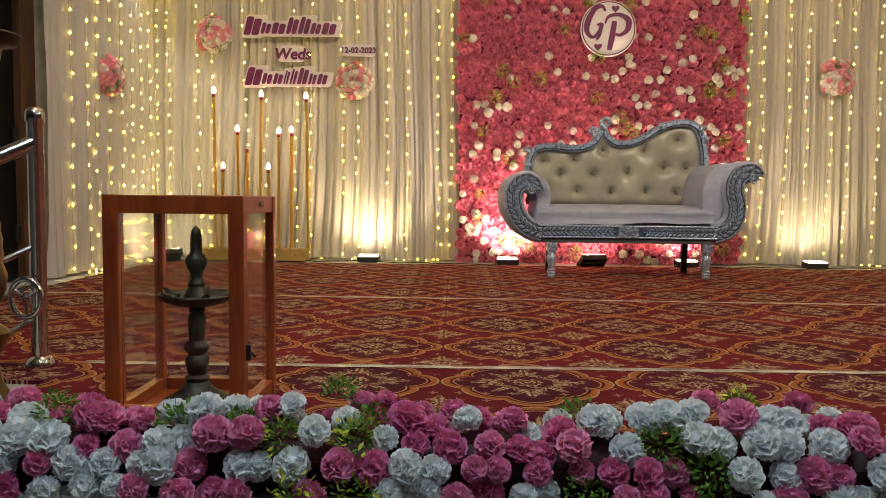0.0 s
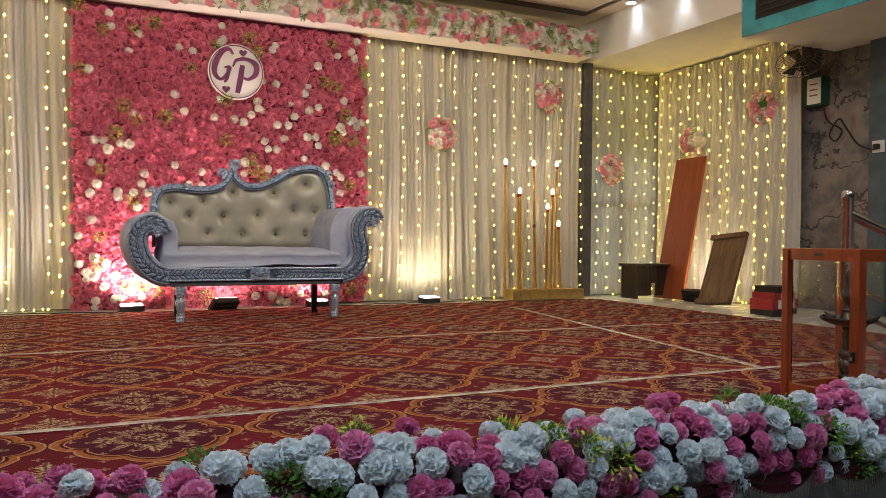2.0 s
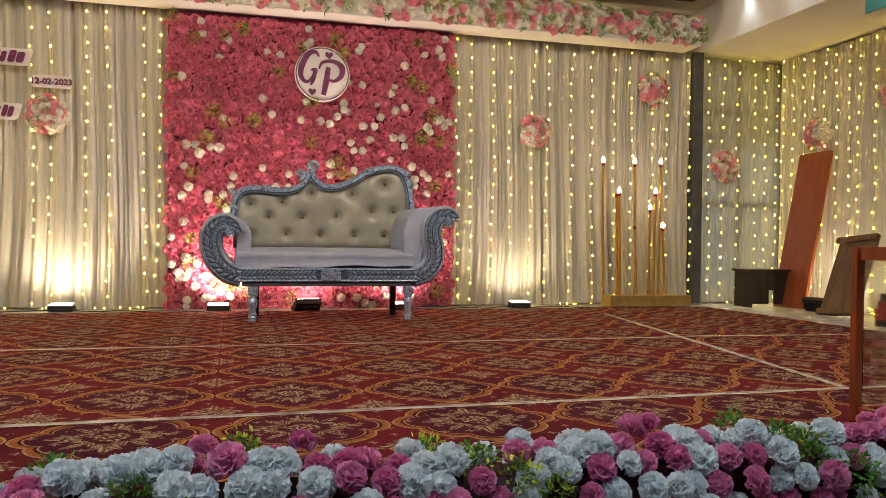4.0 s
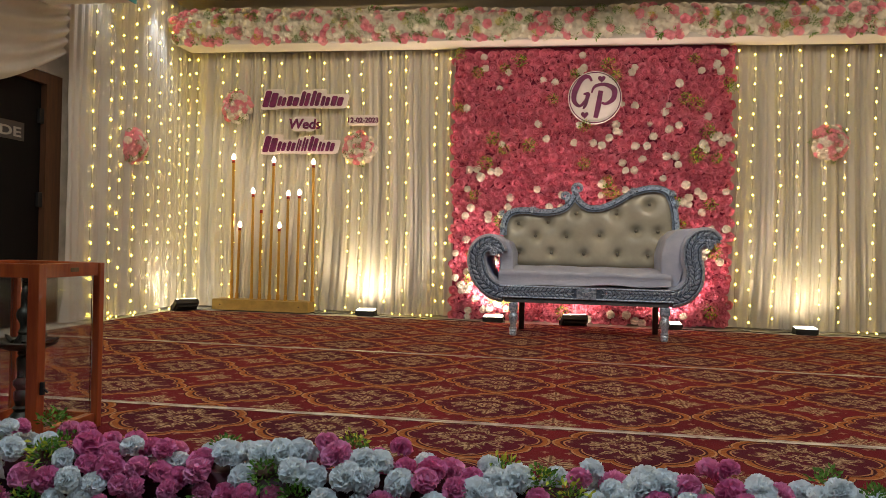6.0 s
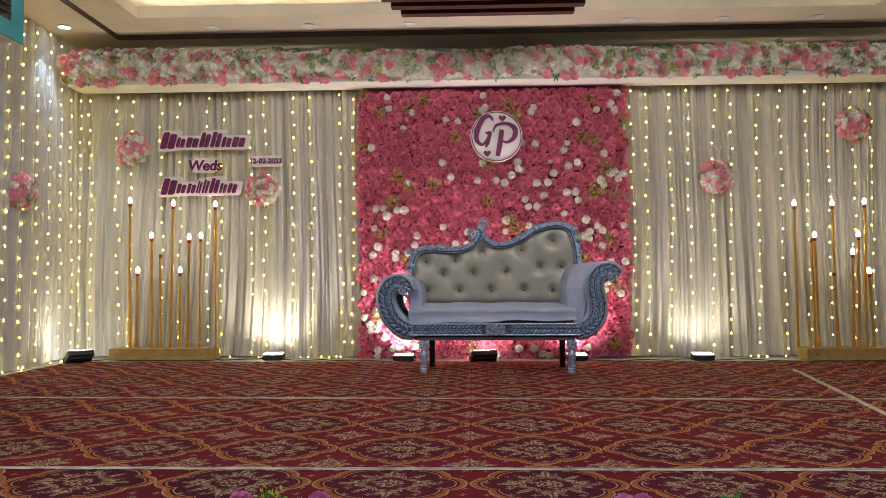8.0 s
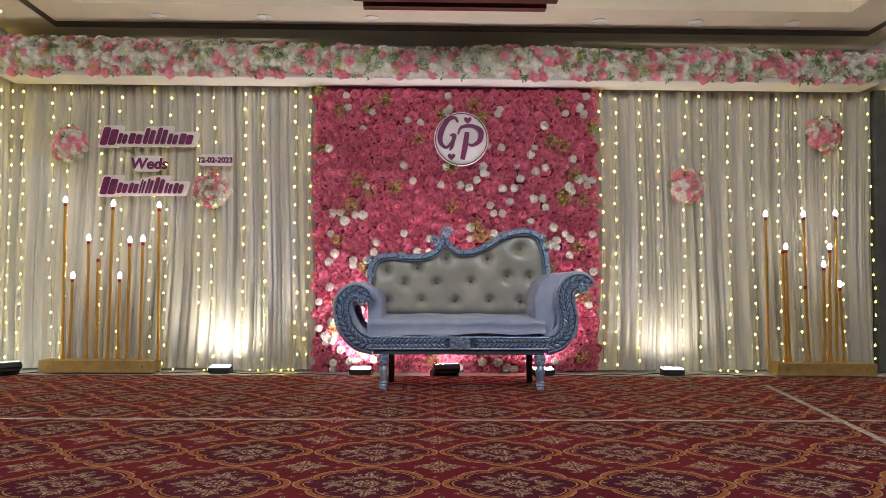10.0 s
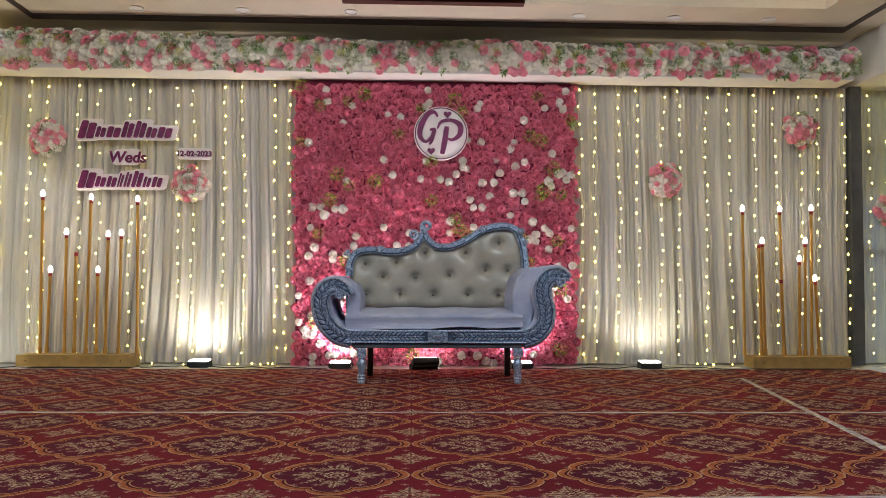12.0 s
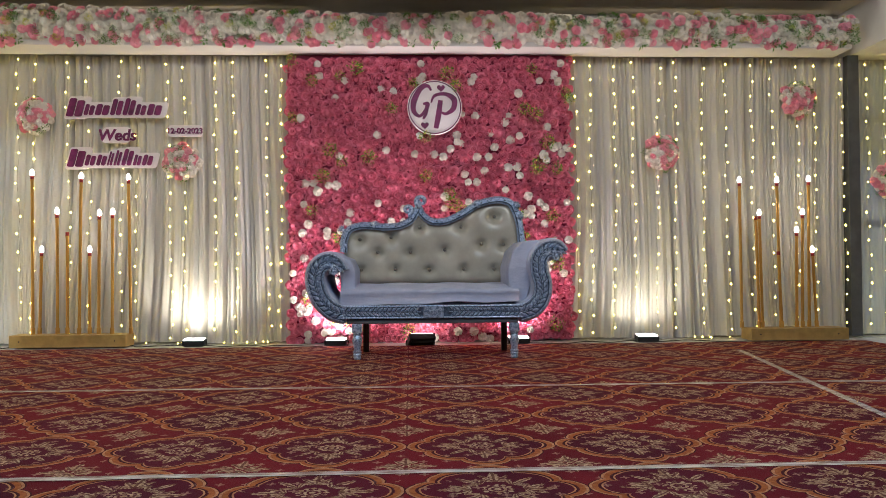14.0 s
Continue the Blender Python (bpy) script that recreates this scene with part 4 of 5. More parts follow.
    def back_front(u, v):
        x = xa + (xb - xa) * u
        top = top_at(x)
        zz = zb + (top - zb) * v
        puff = 0.05 * (1 - (2 * v - 1) ** 6) * (1 - (2 * u - 1) ** 10)
        dip = sum(0.044 * math.exp(-((x - bx) ** 2 + (zz - bz) ** 2) / 0.0011) + 0.024 * math.exp(-((x - bx) ** 2 + (zz - bz) ** 2) / 0.007) for bx, bz in buttons)
        return (x, YB + 0.02 - puff + dip + 0.03 * (zz - zb), zz)

    back = part("backrest", Geo().grid(150, 64, back_front), VINYL, t, "cream tufted vinyl backrest", 80)
    part("back_board", Geo().grid(60, 4, lambda u, v: (xa + (xb - xa) * u, YB + 0.085, zb + (top_at(xa + (xb - xa) * u) - zb) * v)), OLDWOOD, t)
    bt = Geo().lathe([(0.001, 0.0), (0.014, 0.002), (0.012, 0.010), (0.003, 0.015)], 12).mesh("button", BUTTON, 60)
    for bx, bz in buttons:
        part("button", bt, BUTTON, back, m=Matrix.Translation((bx, YB + 0.020 + 0.03 * (bz - zb), bz)) @ pose(0, 0, 0, 90, 0, 0))
    g = Geo()
    vs = []
    n = len(tl)
    for i, p in enumerate(tl):
        d = (tl[min(i + 1, n - 1)] - tl[max(i - 1, 0)]).normalized()
        s = Vector((-d.y, d.x, 0)) * 0.027
        yb = YB + 0.03 * (p.y - zb)
        a, b = p + s, p - s
        vs += [(a.x, yb - 0.02, a.y), ((a.x + p.x) / 2, yb - 0.045, (a.y + p.y) / 2), ((b.x + p.x) / 2, yb - 0.045, (b.y + p.y) / 2), (b.x, yb - 0.025, b.y), (b.x, yb + 0.06, b.y), (a.x, yb + 0.06, a.y)]
    fs = [(i * 6 + k, i * 6 + (k + 1) % 6, (i + 1) * 6 + (k + 1) % 6, (i + 1) * 6 + k) for i in range(n - 1) for k in range(6)]
    fs += [tuple(range(5, -1, -1)), tuple((n - 1) * 6 + k for k in range(6))]
    crest = part("crest_rail", g.add(vs, fs), SILVER, t, "carved silver-blue crest rail with a scrolled peak", 40)
    for cx, cy, r0, turn in ((428, 104, 0.036, 1), (480, 70, 0.044, -1)):
        x0_, z0_ = P(cx, cy)
        x0_, z0_ = x0_ * SB, (z0_ - 0.69) * SB + 0.69
        pts = []
        for i in range(44):
            a = -math.pi / 2 + turn * i / 43 * 2 * math.pi * 1.35 * 1
            rr = r0 * (1 - 0.75 * i / 43)
            pts.append((x0_ + rr * math.cos(a), YB - 0.02, z0_ + rr * math.sin(a)))
        part("scroll", Geo().tube(pts, [0.021 * (1 - 0.5 * i / 43) for i in range(44)], 8), SILVER, crest, "curled scroll", 60)
    g = Geo()
    for cx, cy, a0 in ((848, 92, 0.8), (860, 130, 0.3), (178, 182, 2.4), (184, 236, 2.8), (300, 166, 1.5), (700, 84, 2.0)):
        bx, bz = P(cx, cy)
        bx, bz = bx * SB, (bz - 0.69) * SB + 0.69
        for k in range(5):
            a = a0 + (k - 2) * 0.42
            g.tube([(bx - 0.02 * math.cos(a), YB - 0.05, bz - 0.02 * math.sin(a)), (bx + 0.022 * math.cos(a), YB - 0.05, bz + 0.022 * math.sin(a)), (bx + 0.042 * math.cos(a), YB - 0.03, bz + 0.042 * math.sin(a))], [0.006, 0.010, 0.003], 6)
    tagged(part("carved_leaves", g, SILVER, crest, "raised acanthus leaves", 60), kind="stuff")
    # legs
    H = z(545)
    prof = [(0.019, 0.0), (0.027, 0.012), (0.024, 0.028), (0.030, 0.036), (0.026, 0.046), (0.031, 0.056), (0.022, 0.066), (0.027, 0.10), (0.035, 0.135), (0.030, 0.158), (0.024, 0.172), (0.030, 0.182), (0.026, 0.19)]
    for by in (0.022, -0.022):
        part("bead", Geo().tube([(x, YB - 0.033 + 0.03 * (zz - zb), zz) for x, _, zz in offset_line(tl, by, 0)], 0.0055, 6), SILVER, crest, "raised edge bead", 60)
    # thin dark tube laid on the rail beside the inner bead
    part("groove", Geo().tube([(x, YB - 0.040 + 0.03 * (zz - zb), zz) for x, _, zz in offset_line(tl, -0.013, 0)], 0.0058, 6), RECESS, crest, "thin dark line inside the bead", 60)
    stud = Geo().lathe([(0.006, 0.0), (0.005, 0.004), (0.001, 0.006)], 8).mesh("stud", BLACK)
    for p in tl[6::14]:
        part("stud", stud, BLACK, crest, m=Matrix.Translation((p.x, YB - 0.045 + 0.03 * (p.y - zb), p.y)) @ pose(0, 0, 0, 90, 0, 0))
    leg = Geo().lathe(prof, 20).box(-0.034, 0.034, -0.034, 0.034, 0.19, H, 0.006).mesh("leg", SILVER, 40)
    for px in (-0.555, 0.545):
        part("leg", leg, SILVER, t, "turned silver-blue front leg", m=pose(px, YF + 0.05, 0))
    rear = Geo().box(-0.022, 0.022, -0.022, 0.022, 0, H + 0.01, 0.004).mesh("rear_leg", DARKWOOD)
    for px in (-0.52, 0.53):
        part("rear_leg", rear, DARKWOOD, t, "dark square rear leg", m=pose(px, YB - 0.02, 0))
    return t


sofa()


# ---------------------------------------------------------------- candle stands
def candle_stand(base, poles, label):
    x0, x1, y0, y1, h = base
    t = thing("candle_stand", label, "candle stand", group="candle stands")
    b = part("base", Geo().box(x0, x1, y0, y1, 0.0, h, 0.004), GOLD_BASE, t, "gold painted box base")
    for x in (x0 + 0.08, x1 - 0.09):
        part("screw", Geo().lathe([(0.006, 0), (0.006, 0.004)], 8), DARK_TRIM, b, m=pose(x, y0, h / 2, 90, 0, 0))
    r = random.Random(int(x0 * 100))
    for x, zt, lit in poles:
        y = (y0 + y1) / 2 + r.uniform(-0.04, 0.04)
        dx = r.uniform(-0.02, 0.03)
        q = Vector((x + dx, y, h))
        d = Vector((x, y, zt)) - q
        rot = d.to_track_quat("Z", "Y").to_matrix().to_4x4()
        p = part("pole", Geo().lathe([(0.017, 0), (0.017, 0.05), (0.0125, 0.055), (0.0125, d.length - 0.045), (0.015, d.length - 0.04), (0.015, d.length - 0.03)], 12), GOLD, t, "slim gold pole", 40, Matrix.Translation(q) @ rot)
        part("socket", Geo().lathe([(0.014, d.length - 0.03), (0.014, d.length)], 12), RED_PL, p, "red-brown bulb socket")
        if lit:
            part("candle_bulb", Geo().lathe([(0.009, d.length), (0.017, d.length + 0.012), (0.018, d.length + 0.024), (0.012, d.length + 0.045), (0.003, d.length + 0.056)], 12), CANDLE, p, "lit flame-shaped bulb", 80)
    return t


candle_stand((-3.46, -2.52, -0.20, 0.0, 0.10), [(-3.325, 1.42, 1), (-3.26, 0.78, 1), (-3.13, 1.10, 1), (-3.05, 0.95, 0), (-2.91, 1.39, 1), (-2.865, 0.78, 1), (-2.76, 1.08, 1), (-2.65, 1.09, 1), (-2.53, 1.38, 1)],
             "gold stand with nine slim poles and lit candle bulbs")
candle_stand((2.68, 3.52, -0.26, -0.06, 0.10), [(2.646, 1.34, 1), (2.77, 1.05, 0), (2.82, 1.06, 1), (2.975, 1.34, 1), (2.96, 0.75, 0), (3.14, 0.91, 1), (3.17, 1.06, 1), (3.26, 1.35, 1), (3.285, 0.74, 1)],
             "gold stand with leaning slim poles and lit candle bulbs")


# ---------------------------------------------------------------- flood lamps
def flood(x, y, aim, watts, tilt=5, turn=0.0, lit=True, colour=WARM):
    t = thing("flood_lamp", "black flood lamp lying on the floor, switched on" if lit else "black flood lamp tipped forward, seen from behind", "flood lamp", pose(x, y, -0.012 if y > -0.33 else 0.0, 0, 0, turn) @ Matrix.Scale(0.86 if tilt > 0 else 1.05, 4), "flood lamps on the floor")
    m = Matrix.Translation((0, 0, 0.045)) @ pose(0, 0, 0, tilt, 0, 0)
    part("housing", Geo().box(-0.105, 0.105, -0.07, 0.07, -0.03, 0.022, 0.008), BLACK, t, m=m)
    fin = Geo().box(-0.09, 0.09, -0.003, 0.003, -0.05, -0.026).mesh("fin", BLACK)
    for k in range(5):
        part("fin", fin, BLACK, t, m=m @ Matrix.Translation((0, -0.05 + k * 0.025, 0)))
    part("bracket", Geo().tube([(-0.115, 0, 0.05), (-0.115, 0.02, 0.006), (0.115, 0.02, 0.006), (0.115, 0, 0.05)], 0.006, 6), BLACK, t)
    part("face", Geo().box(-0.092, 0.092, -0.062, 0.062, 0.0225, 0.026), FLOODFACE if lit else WHITE_PL, t, "glowing lamp glass" if lit else "lamp glass", m=m)
    if lit:
        lamp("flood_beam", "SPOT", look((x, y - 0.05, 0.10), aim), watts, colour, angle=140, radius=0.09)


flood(-1.99, -0.10, (-1.99, 0.10, 0.75), FLOOD_W)
flood(-0.80, -0.20, (-0.70, 0.06, 0.75), FLOOD_W * 2.7, colour=(1.0, 0.78, 0.66))
flood(0.72, -0.20, (0.66, 0.06, 0.75), FLOOD_W * 2.1, colour=(1.0, 0.78, 0.66))
flood(1.82, -0.16, (1.82, 0.10, 0.85), FLOOD_W * 0.6)
flood(-0.10, -0.30, (-0.05, 0.1, 0.75), FLOOD_W * 1.6, -38, 14, True, (1.0, 0.70, 0.58))
flood(-3.62, -0.42, (-3.95, -0.7, 1.0), FLOOD_W * 0.6, -40, 50, True)
flood(4.42, -0.86, (4.80, -0.9, 0.6), FLOOD_W * 0.6, -62, -80)


# ---------------------------------------------------------------- signs
def rounded(x0, x1, z0, z1, r, y0, y1, slant=0.0):
    out = []
    for cx, cz, a0 in ((x1 - r, z1 - r, 0), (x0 + r, z1 - r, 90), (x0 + r, z0 + r, 180), (x1 - r, z0 + r, 270)):
        for k in range(7):
            a = radians(a0 + 15 * k)
            x, z = cx + r * math.cos(a), cz + r * math.sin(a)
            out.append((x + slant * (z - z0), z))
    return Geo().prism(list(reversed(out)), y0, y1)


def name_board(x0, z0, unit, heights):
    """A cut-out word: one plain slanted bar for each letter, on a white card that follows them."""
    t = thing("name_board", "purple and white cut-out name board on the curtain", "sign", group="name boards on the curtain")
    x = x0
    for k, (w, lo, hi) in enumerate(heights):
        a, b = x, x + w * unit
        lo, hi = z0 + lo * unit, z0 + hi * unit
        g = rounded(a - 0.022, b + 0.022, lo - 0.022, hi + 0.018, 0.025, 0.024 + 0.0006 * k, 0.036, 0.26)
        part("card", g, CARD, t, "white card backing")
        mid = (a + b) / 2 - 0.010
        for p0, p1, drop in ((a + 0.002, mid - 0.006, 0.0), (mid + 0.006, b - 0.018, 0.12 * (hi - lo))):
            part("bar", rounded(p0, p1, lo, hi - drop, min(0.014, (p1 - p0) * 0.45), 0.008, 0.0235, 0.26), PURPLE, t, "raised purple bar")
        x = b


name_board(-3.10, 1.950, 0.110, [(1.35, -0.1, 1.3), (0.85, 0, 0.85), (1.15, 0, 0.85), (0.95, 0, 1.25), (0.95, 0, 1.3), (0.9, 0, 0.85), (1.2, 0, 0.85)])
name_board(-3.09, 1.520, 0.108, [(1.35, -0.1, 1.3), (0.9, 0, 0.85), (0.85, 0, 0.85), (0.5, 0, 1.1), (0.6, 0, 1.2), (0.9, 0, 1.3), (0.7, 0, 0.85), (0.9, 0, 0.85)])


def word(name, text, size, x, z, label, mat, y=0.015, extrude=0.006, parent=None, m=None, slant=0.0):
    cu = bpy.data.curves.new(name, "FONT")
    cu.body, cu.size, cu.extrude, cu.shear, cu.align_x = text, size, extrude, slant, "CENTER"
    cu.offset = size * 0.022
    ob = new(name + "_curve", cu)
    dg = bpy.context.evaluated_depsgraph_get()
    me = bpy.data.meshes.new_from_object(ob.evaluated_get(dg))
    bpy.data.objects.remove(ob)
    me.materials.clear()
    me.materials.append(mat)
    return part(name, me, mat, parent, label, m=m or (Matrix.Translation((x, y, z)) @ pose(0, 0, 0, 90, 0, 0)))


t = thing("word_board", "small purple lettered board with a white outline", "sign")
part("card", rounded(-2.81, -2.56, 1.71, 1.85, 0.05, 0.022, 0.036, 0.1), CARD, t, "white card backing")
word("letters", "Weds", 0.132, -2.672, 1.735, "purple raised letters", PURPLE, 0.015, 0.006, t, slant=0.15)
t = thing("date_board", "small purple date board with a white outline", "sign")
part("card", rounded(-2.245, -1.955, 1.765, 1.865, 0.03, 0.022, 0.036), CARD, t, "white card backing")
word("digits", "12-02-2023", 0.066, -2.10, 1.793, "purple raised digits", PURPLE, 0.015, 0.006, t)


def monogram():
    t = thing("monogram_disc", "round white disc with a purple monogram and two hearts", "sign", pose(0.035, -0.045, 2.005, 90, 0, 0))
    R = 0.235
    part("disc", Geo().lathe([(R, -0.012), (R, 0.004), (R - 0.006, 0.008)], 64), CARD, t, "white round board", 40)
    part("rim", Geo().lathe([(R - 0.016, 0.008), (R - 0.016, 0.012), (R - 0.008, 0.012), (R - 0.008, 0.008)], 64, caps=False), PURPLE, t, "thin purple rim")

    def stroke(pts, widths, top=0.016):
        line = spline([Vector((x, y, 0)) for x, y in pts], 8)
        ws = np.interp(np.linspace(0, 1, len(line)), np.linspace(0, 1, len(widths)), widths)
        g = Geo()
        vs = []
        for i, p in enumerate(line):
            d = (line[min(i + 1, len(line) - 1)] - line[max(i - 1, 0)]).normalized()
            s = Vector((-d.y, d.x, 0)) * ws[i]
            vs += [(*(p + s)[:2], 0.0085), (*(p - s)[:2], 0.0085), (*(p - s)[:2], top), (*(p + s)[:2], top)]
        n = len(line)
        fs = [(i * 4 + k, i * 4 + (k + 1) % 4, i * 4 + 4 + (k + 1) % 4, i * 4 + 4 + k) for i in range(n - 1) for k in range(4)]
        fs += [(3, 2, 1, 0), tuple((n - 1) * 4 + k for k in range(4))]
        part("stroke", g.add(vs, fs), PURPLE, t, "raised purple stroke")

    stroke([(-0.03, 0.145), (-0.06, 0.185), (-0.12, 0.16), (-0.175, 0.06), (-0.18, -0.03), (-0.13, -0.075), (-0.075, -0.02), (-0.06, 0.03), (-0.10, 0.03)], [0.008, 0.014, 0.02, 0.026, 0.02, 0.012, 0.014, 0.018, 0.006])
    stroke([(-0.06, 0.03), (-0.08, -0.06), (-0.10, -0.10)], [0.018, 0.016, 0.006], 0.0175)
    stroke([(0.05, 0.06), (0.03, -0.08), (0.01, -0.18)], [0.02, 0.024, 0.02], 0.019)
    stroke([(-0.03, 0.04), (0.0, 0.10), (0.09, 0.115), (0.165, 0.07), (0.16, -0.01), (0.10, -0.055), (0.06, -0.045)], [0.006, 0.012, 0.014, 0.024, 0.022, 0.012, 0.008], 0.0205)
    for hx, hy, s in ((0.055, 0.165, 0.034), (-0.085, -0.155, 0.034)):
        out = []
        for k in range(28):
            a = 2 * math.pi * k / 28
            out.append((hx + s * 0.062 * 16 * math.sin(a) ** 3, hy + s * 0.062 * (13 * math.cos(a) - 5 * math.cos(2 * a) - 2 * math.cos(3 * a) - math.cos(4 * a))))
        n = len(out)
        vs = [(x, y, 0.0085) for x, y in out] + [(x, y, 0.016) for x, y in out]
        part("heart", Geo().add(vs, [tuple(range(n)), tuple(range(n, 2 * n))] + [(i, (i + 1) % n, (i + 1) % n + n, i + n) for i in range(n)]), PURPLE, t, "purple heart")


monogram()


# ---------------------------------------------------------------- seams of the carpet
def seam(p0, p1, w=0.022):
    a, b = Vector((*p0, 0)), Vector((*p1, 0))
    d = (b - a).normalized()
    s = Vector((-d.y, d.x, 0)) * w
    L = (b - a).length
    n = int(L / 0.05)
    rr = random.Random(int(L * 100))
    wig = [rr.uniform(-0.003, 0.003) for _ in range(n + 1)]

    def at(u, v):
        i = min(n, int(round(u * n)))
        p = a + d * L * u + s * ((v * 2 - 1) + wig[i] / w * 0.5)
        return (p.x, p.y, 0.0025 + 0.003 * (1 - (2 * v - 1) ** 2) + 0.2 * abs(wig[i]))

    tagged(part("carpet_tape", Geo().grid(n, 4, at), TAPE, smooth=80), "clear shiny tape over a carpet seam, white shine partly put into its colour", "tape", "carpet tapes")


seam((-3.72, -2.45), (2.02, -2.50))
seam((-2.5, -4.22), (2.5, -4.18))
seam((2.28, -0.95), (1.72, -4.2))
seam((2.06, -2.48), (3.6, -2.58))


# ---------------------------------------------------------------- glass lamp boxes
def lamp_box(x, y, w, h, turn, label, mirror=1):
    t = thing("lamp_cabinet", label, "glass cabinet", pose(x, y, 0, 0, 0, turn), "lamp cabinets at the stage edge")
    p = 0.038
    post = Geo().box(-p / 2, p / 2, -p / 2, p / 2, 0, h, 0.003).mesh("post", BOXWOOD)
    c = w / 2 - p / 2
    back_post = Geo().box(-p * 0.36, p * 0.36, -p * 0.36, p * 0.36, 0, h - 0.002, 0.003).mesh("post", BOXWOOD)
    for sx in (-1, 1):
        part("post", post, BOXWOOD, t, m=pose(sx * c, -c, 0))
        part("post", back_post, BOXWOOD, t, m=pose(sx * (c + p * 0.12), c + p * 0.12, 0))
    rx = Geo().box(-c + p / 2, c - p / 2, -p / 2 + 0.003, p / 2 - 0.003, -0.022, 0.022, 0.002).mesh("rail", BOXWOOD)
    for zz in (h - 0.023, 0.03):
        for sy in (-1, 1):
            part("rail", rx, BOXWOOD, t, m=pose(0, sy * c, zz))
            part("rail", rx, BOXWOOD, t, m=pose(sy * c, 0, zz, 0, 0, 90))
    pane = Geo().box(-c + p / 2, c - p / 2, -0.002, 0.002, 0.052, h - 0.045).mesh("pane", GLASS)
    for m in (pose(0, -c, 0), pose(0, c, 0), pose(c, 0, 0, 0, 0, 90), pose(-c, 0, 0, 0, 0, 90)):
        g = part("pane", pane, GLASS, t, "clear glass pane", m=m)
        g.visible_shadow = False
    part("floor_board", Geo().box(-c, c, -c, c, 0.004, 0.02), BOXWOOD, t)
    part("latch", Geo().box(-0.006, 0.006, -0.012, 0.0, -0.02, 0.02, 0.002).tube([(0, -0.01, 0.0), (0.004, -0.022, -0.012)], 0.004, 6), BLACK, t, "small dark latch", m=pose(mirror * (w / 2), -c, h * 0.33, 0, 0, 90 * mirror))
    part("catch_plate", Geo().box(-0.02, 0.02, -0.003, 0.001, -0.007, 0.007, 0.002), OLDWOOD, t, m=pose(mirror * (w / 2 + 0.001), 0.0, h - 0.022, 0, 0, 90))
    # oil lamp in it
    o = thing("oil_lamp", "dull bronze standing oil lamp with a wide dish", "oil lamp", pose(x, y, 0.021) @ Matrix.Scale(0.885, 4))
    stem = [(0.095, 0), (0.098, 0.012), (0.07, 0.03), (0.045, 0.05), (0.03, 0.075), (0.036, 0.09), (0.026, 0.10), (0.032, 0.13), (0.034, 0.155), (0.024, 0.17), (0.036, 0.19), (0.036, 0.205), (0.022, 0.22), (0.024, 0.26), (0.026, 0.30), (0.018, 0.315), (0.024, 0.325), (0.018, 0.335)]
    K = 0.87
    stem = [(q * 1.06, zz * K) for q, zz in stem]
    part("stem", Geo().lathe(stem, 24), BRONZE, o, smooth=50)
    d = part("dish", Geo().lathe([(0.02, 0.291), (0.065, 0.298), (0.102, 0.314), (0.114, 0.328), (0.112, 0.332), (0.097, 0.320), (0.03, 0.308)], 32, caps=False), BRONZE, o, "shallow dish with spouts", 50)
    for k in range(5):
        a = 2 * math.pi * k / 5 + 0.3
        part("spout", Geo().tube([(0.07 * math.cos(a), 0.07 * math.sin(a), 0.318), (0.095 * math.cos(a), 0.095 * math.sin(a), 0.330), (0.118 * math.cos(a), 0.118 * math.sin(a), 0.342)], [0.012, 0.010, 0.004], 8), BRONZE, d)
    part("finial", Geo().lathe([(0.040, 0.308), (0.034, 0.330), (0.022, 0.352), (0.026, 0.362), (0.018, 0.374), (0.018, 0.392), (0.030, 0.415), (0.033, 0.43), (0.026, 0.446), (0.017, 0.455), (0.017, 0.50), (0.014, 0.52), (0.002, 0.535)], 24), BRONZE, o, smooth=50)
    return t


lamp_box(-1.935, -4.765, 0.345, 0.575, 0, "red-brown wooden cabinet with glass sides around an oil lamp")
lamp_box(1.445, -4.84, 0.335, 0.575, 0, "red-brown wooden cabinet with glass sides around an oil lamp", -1)


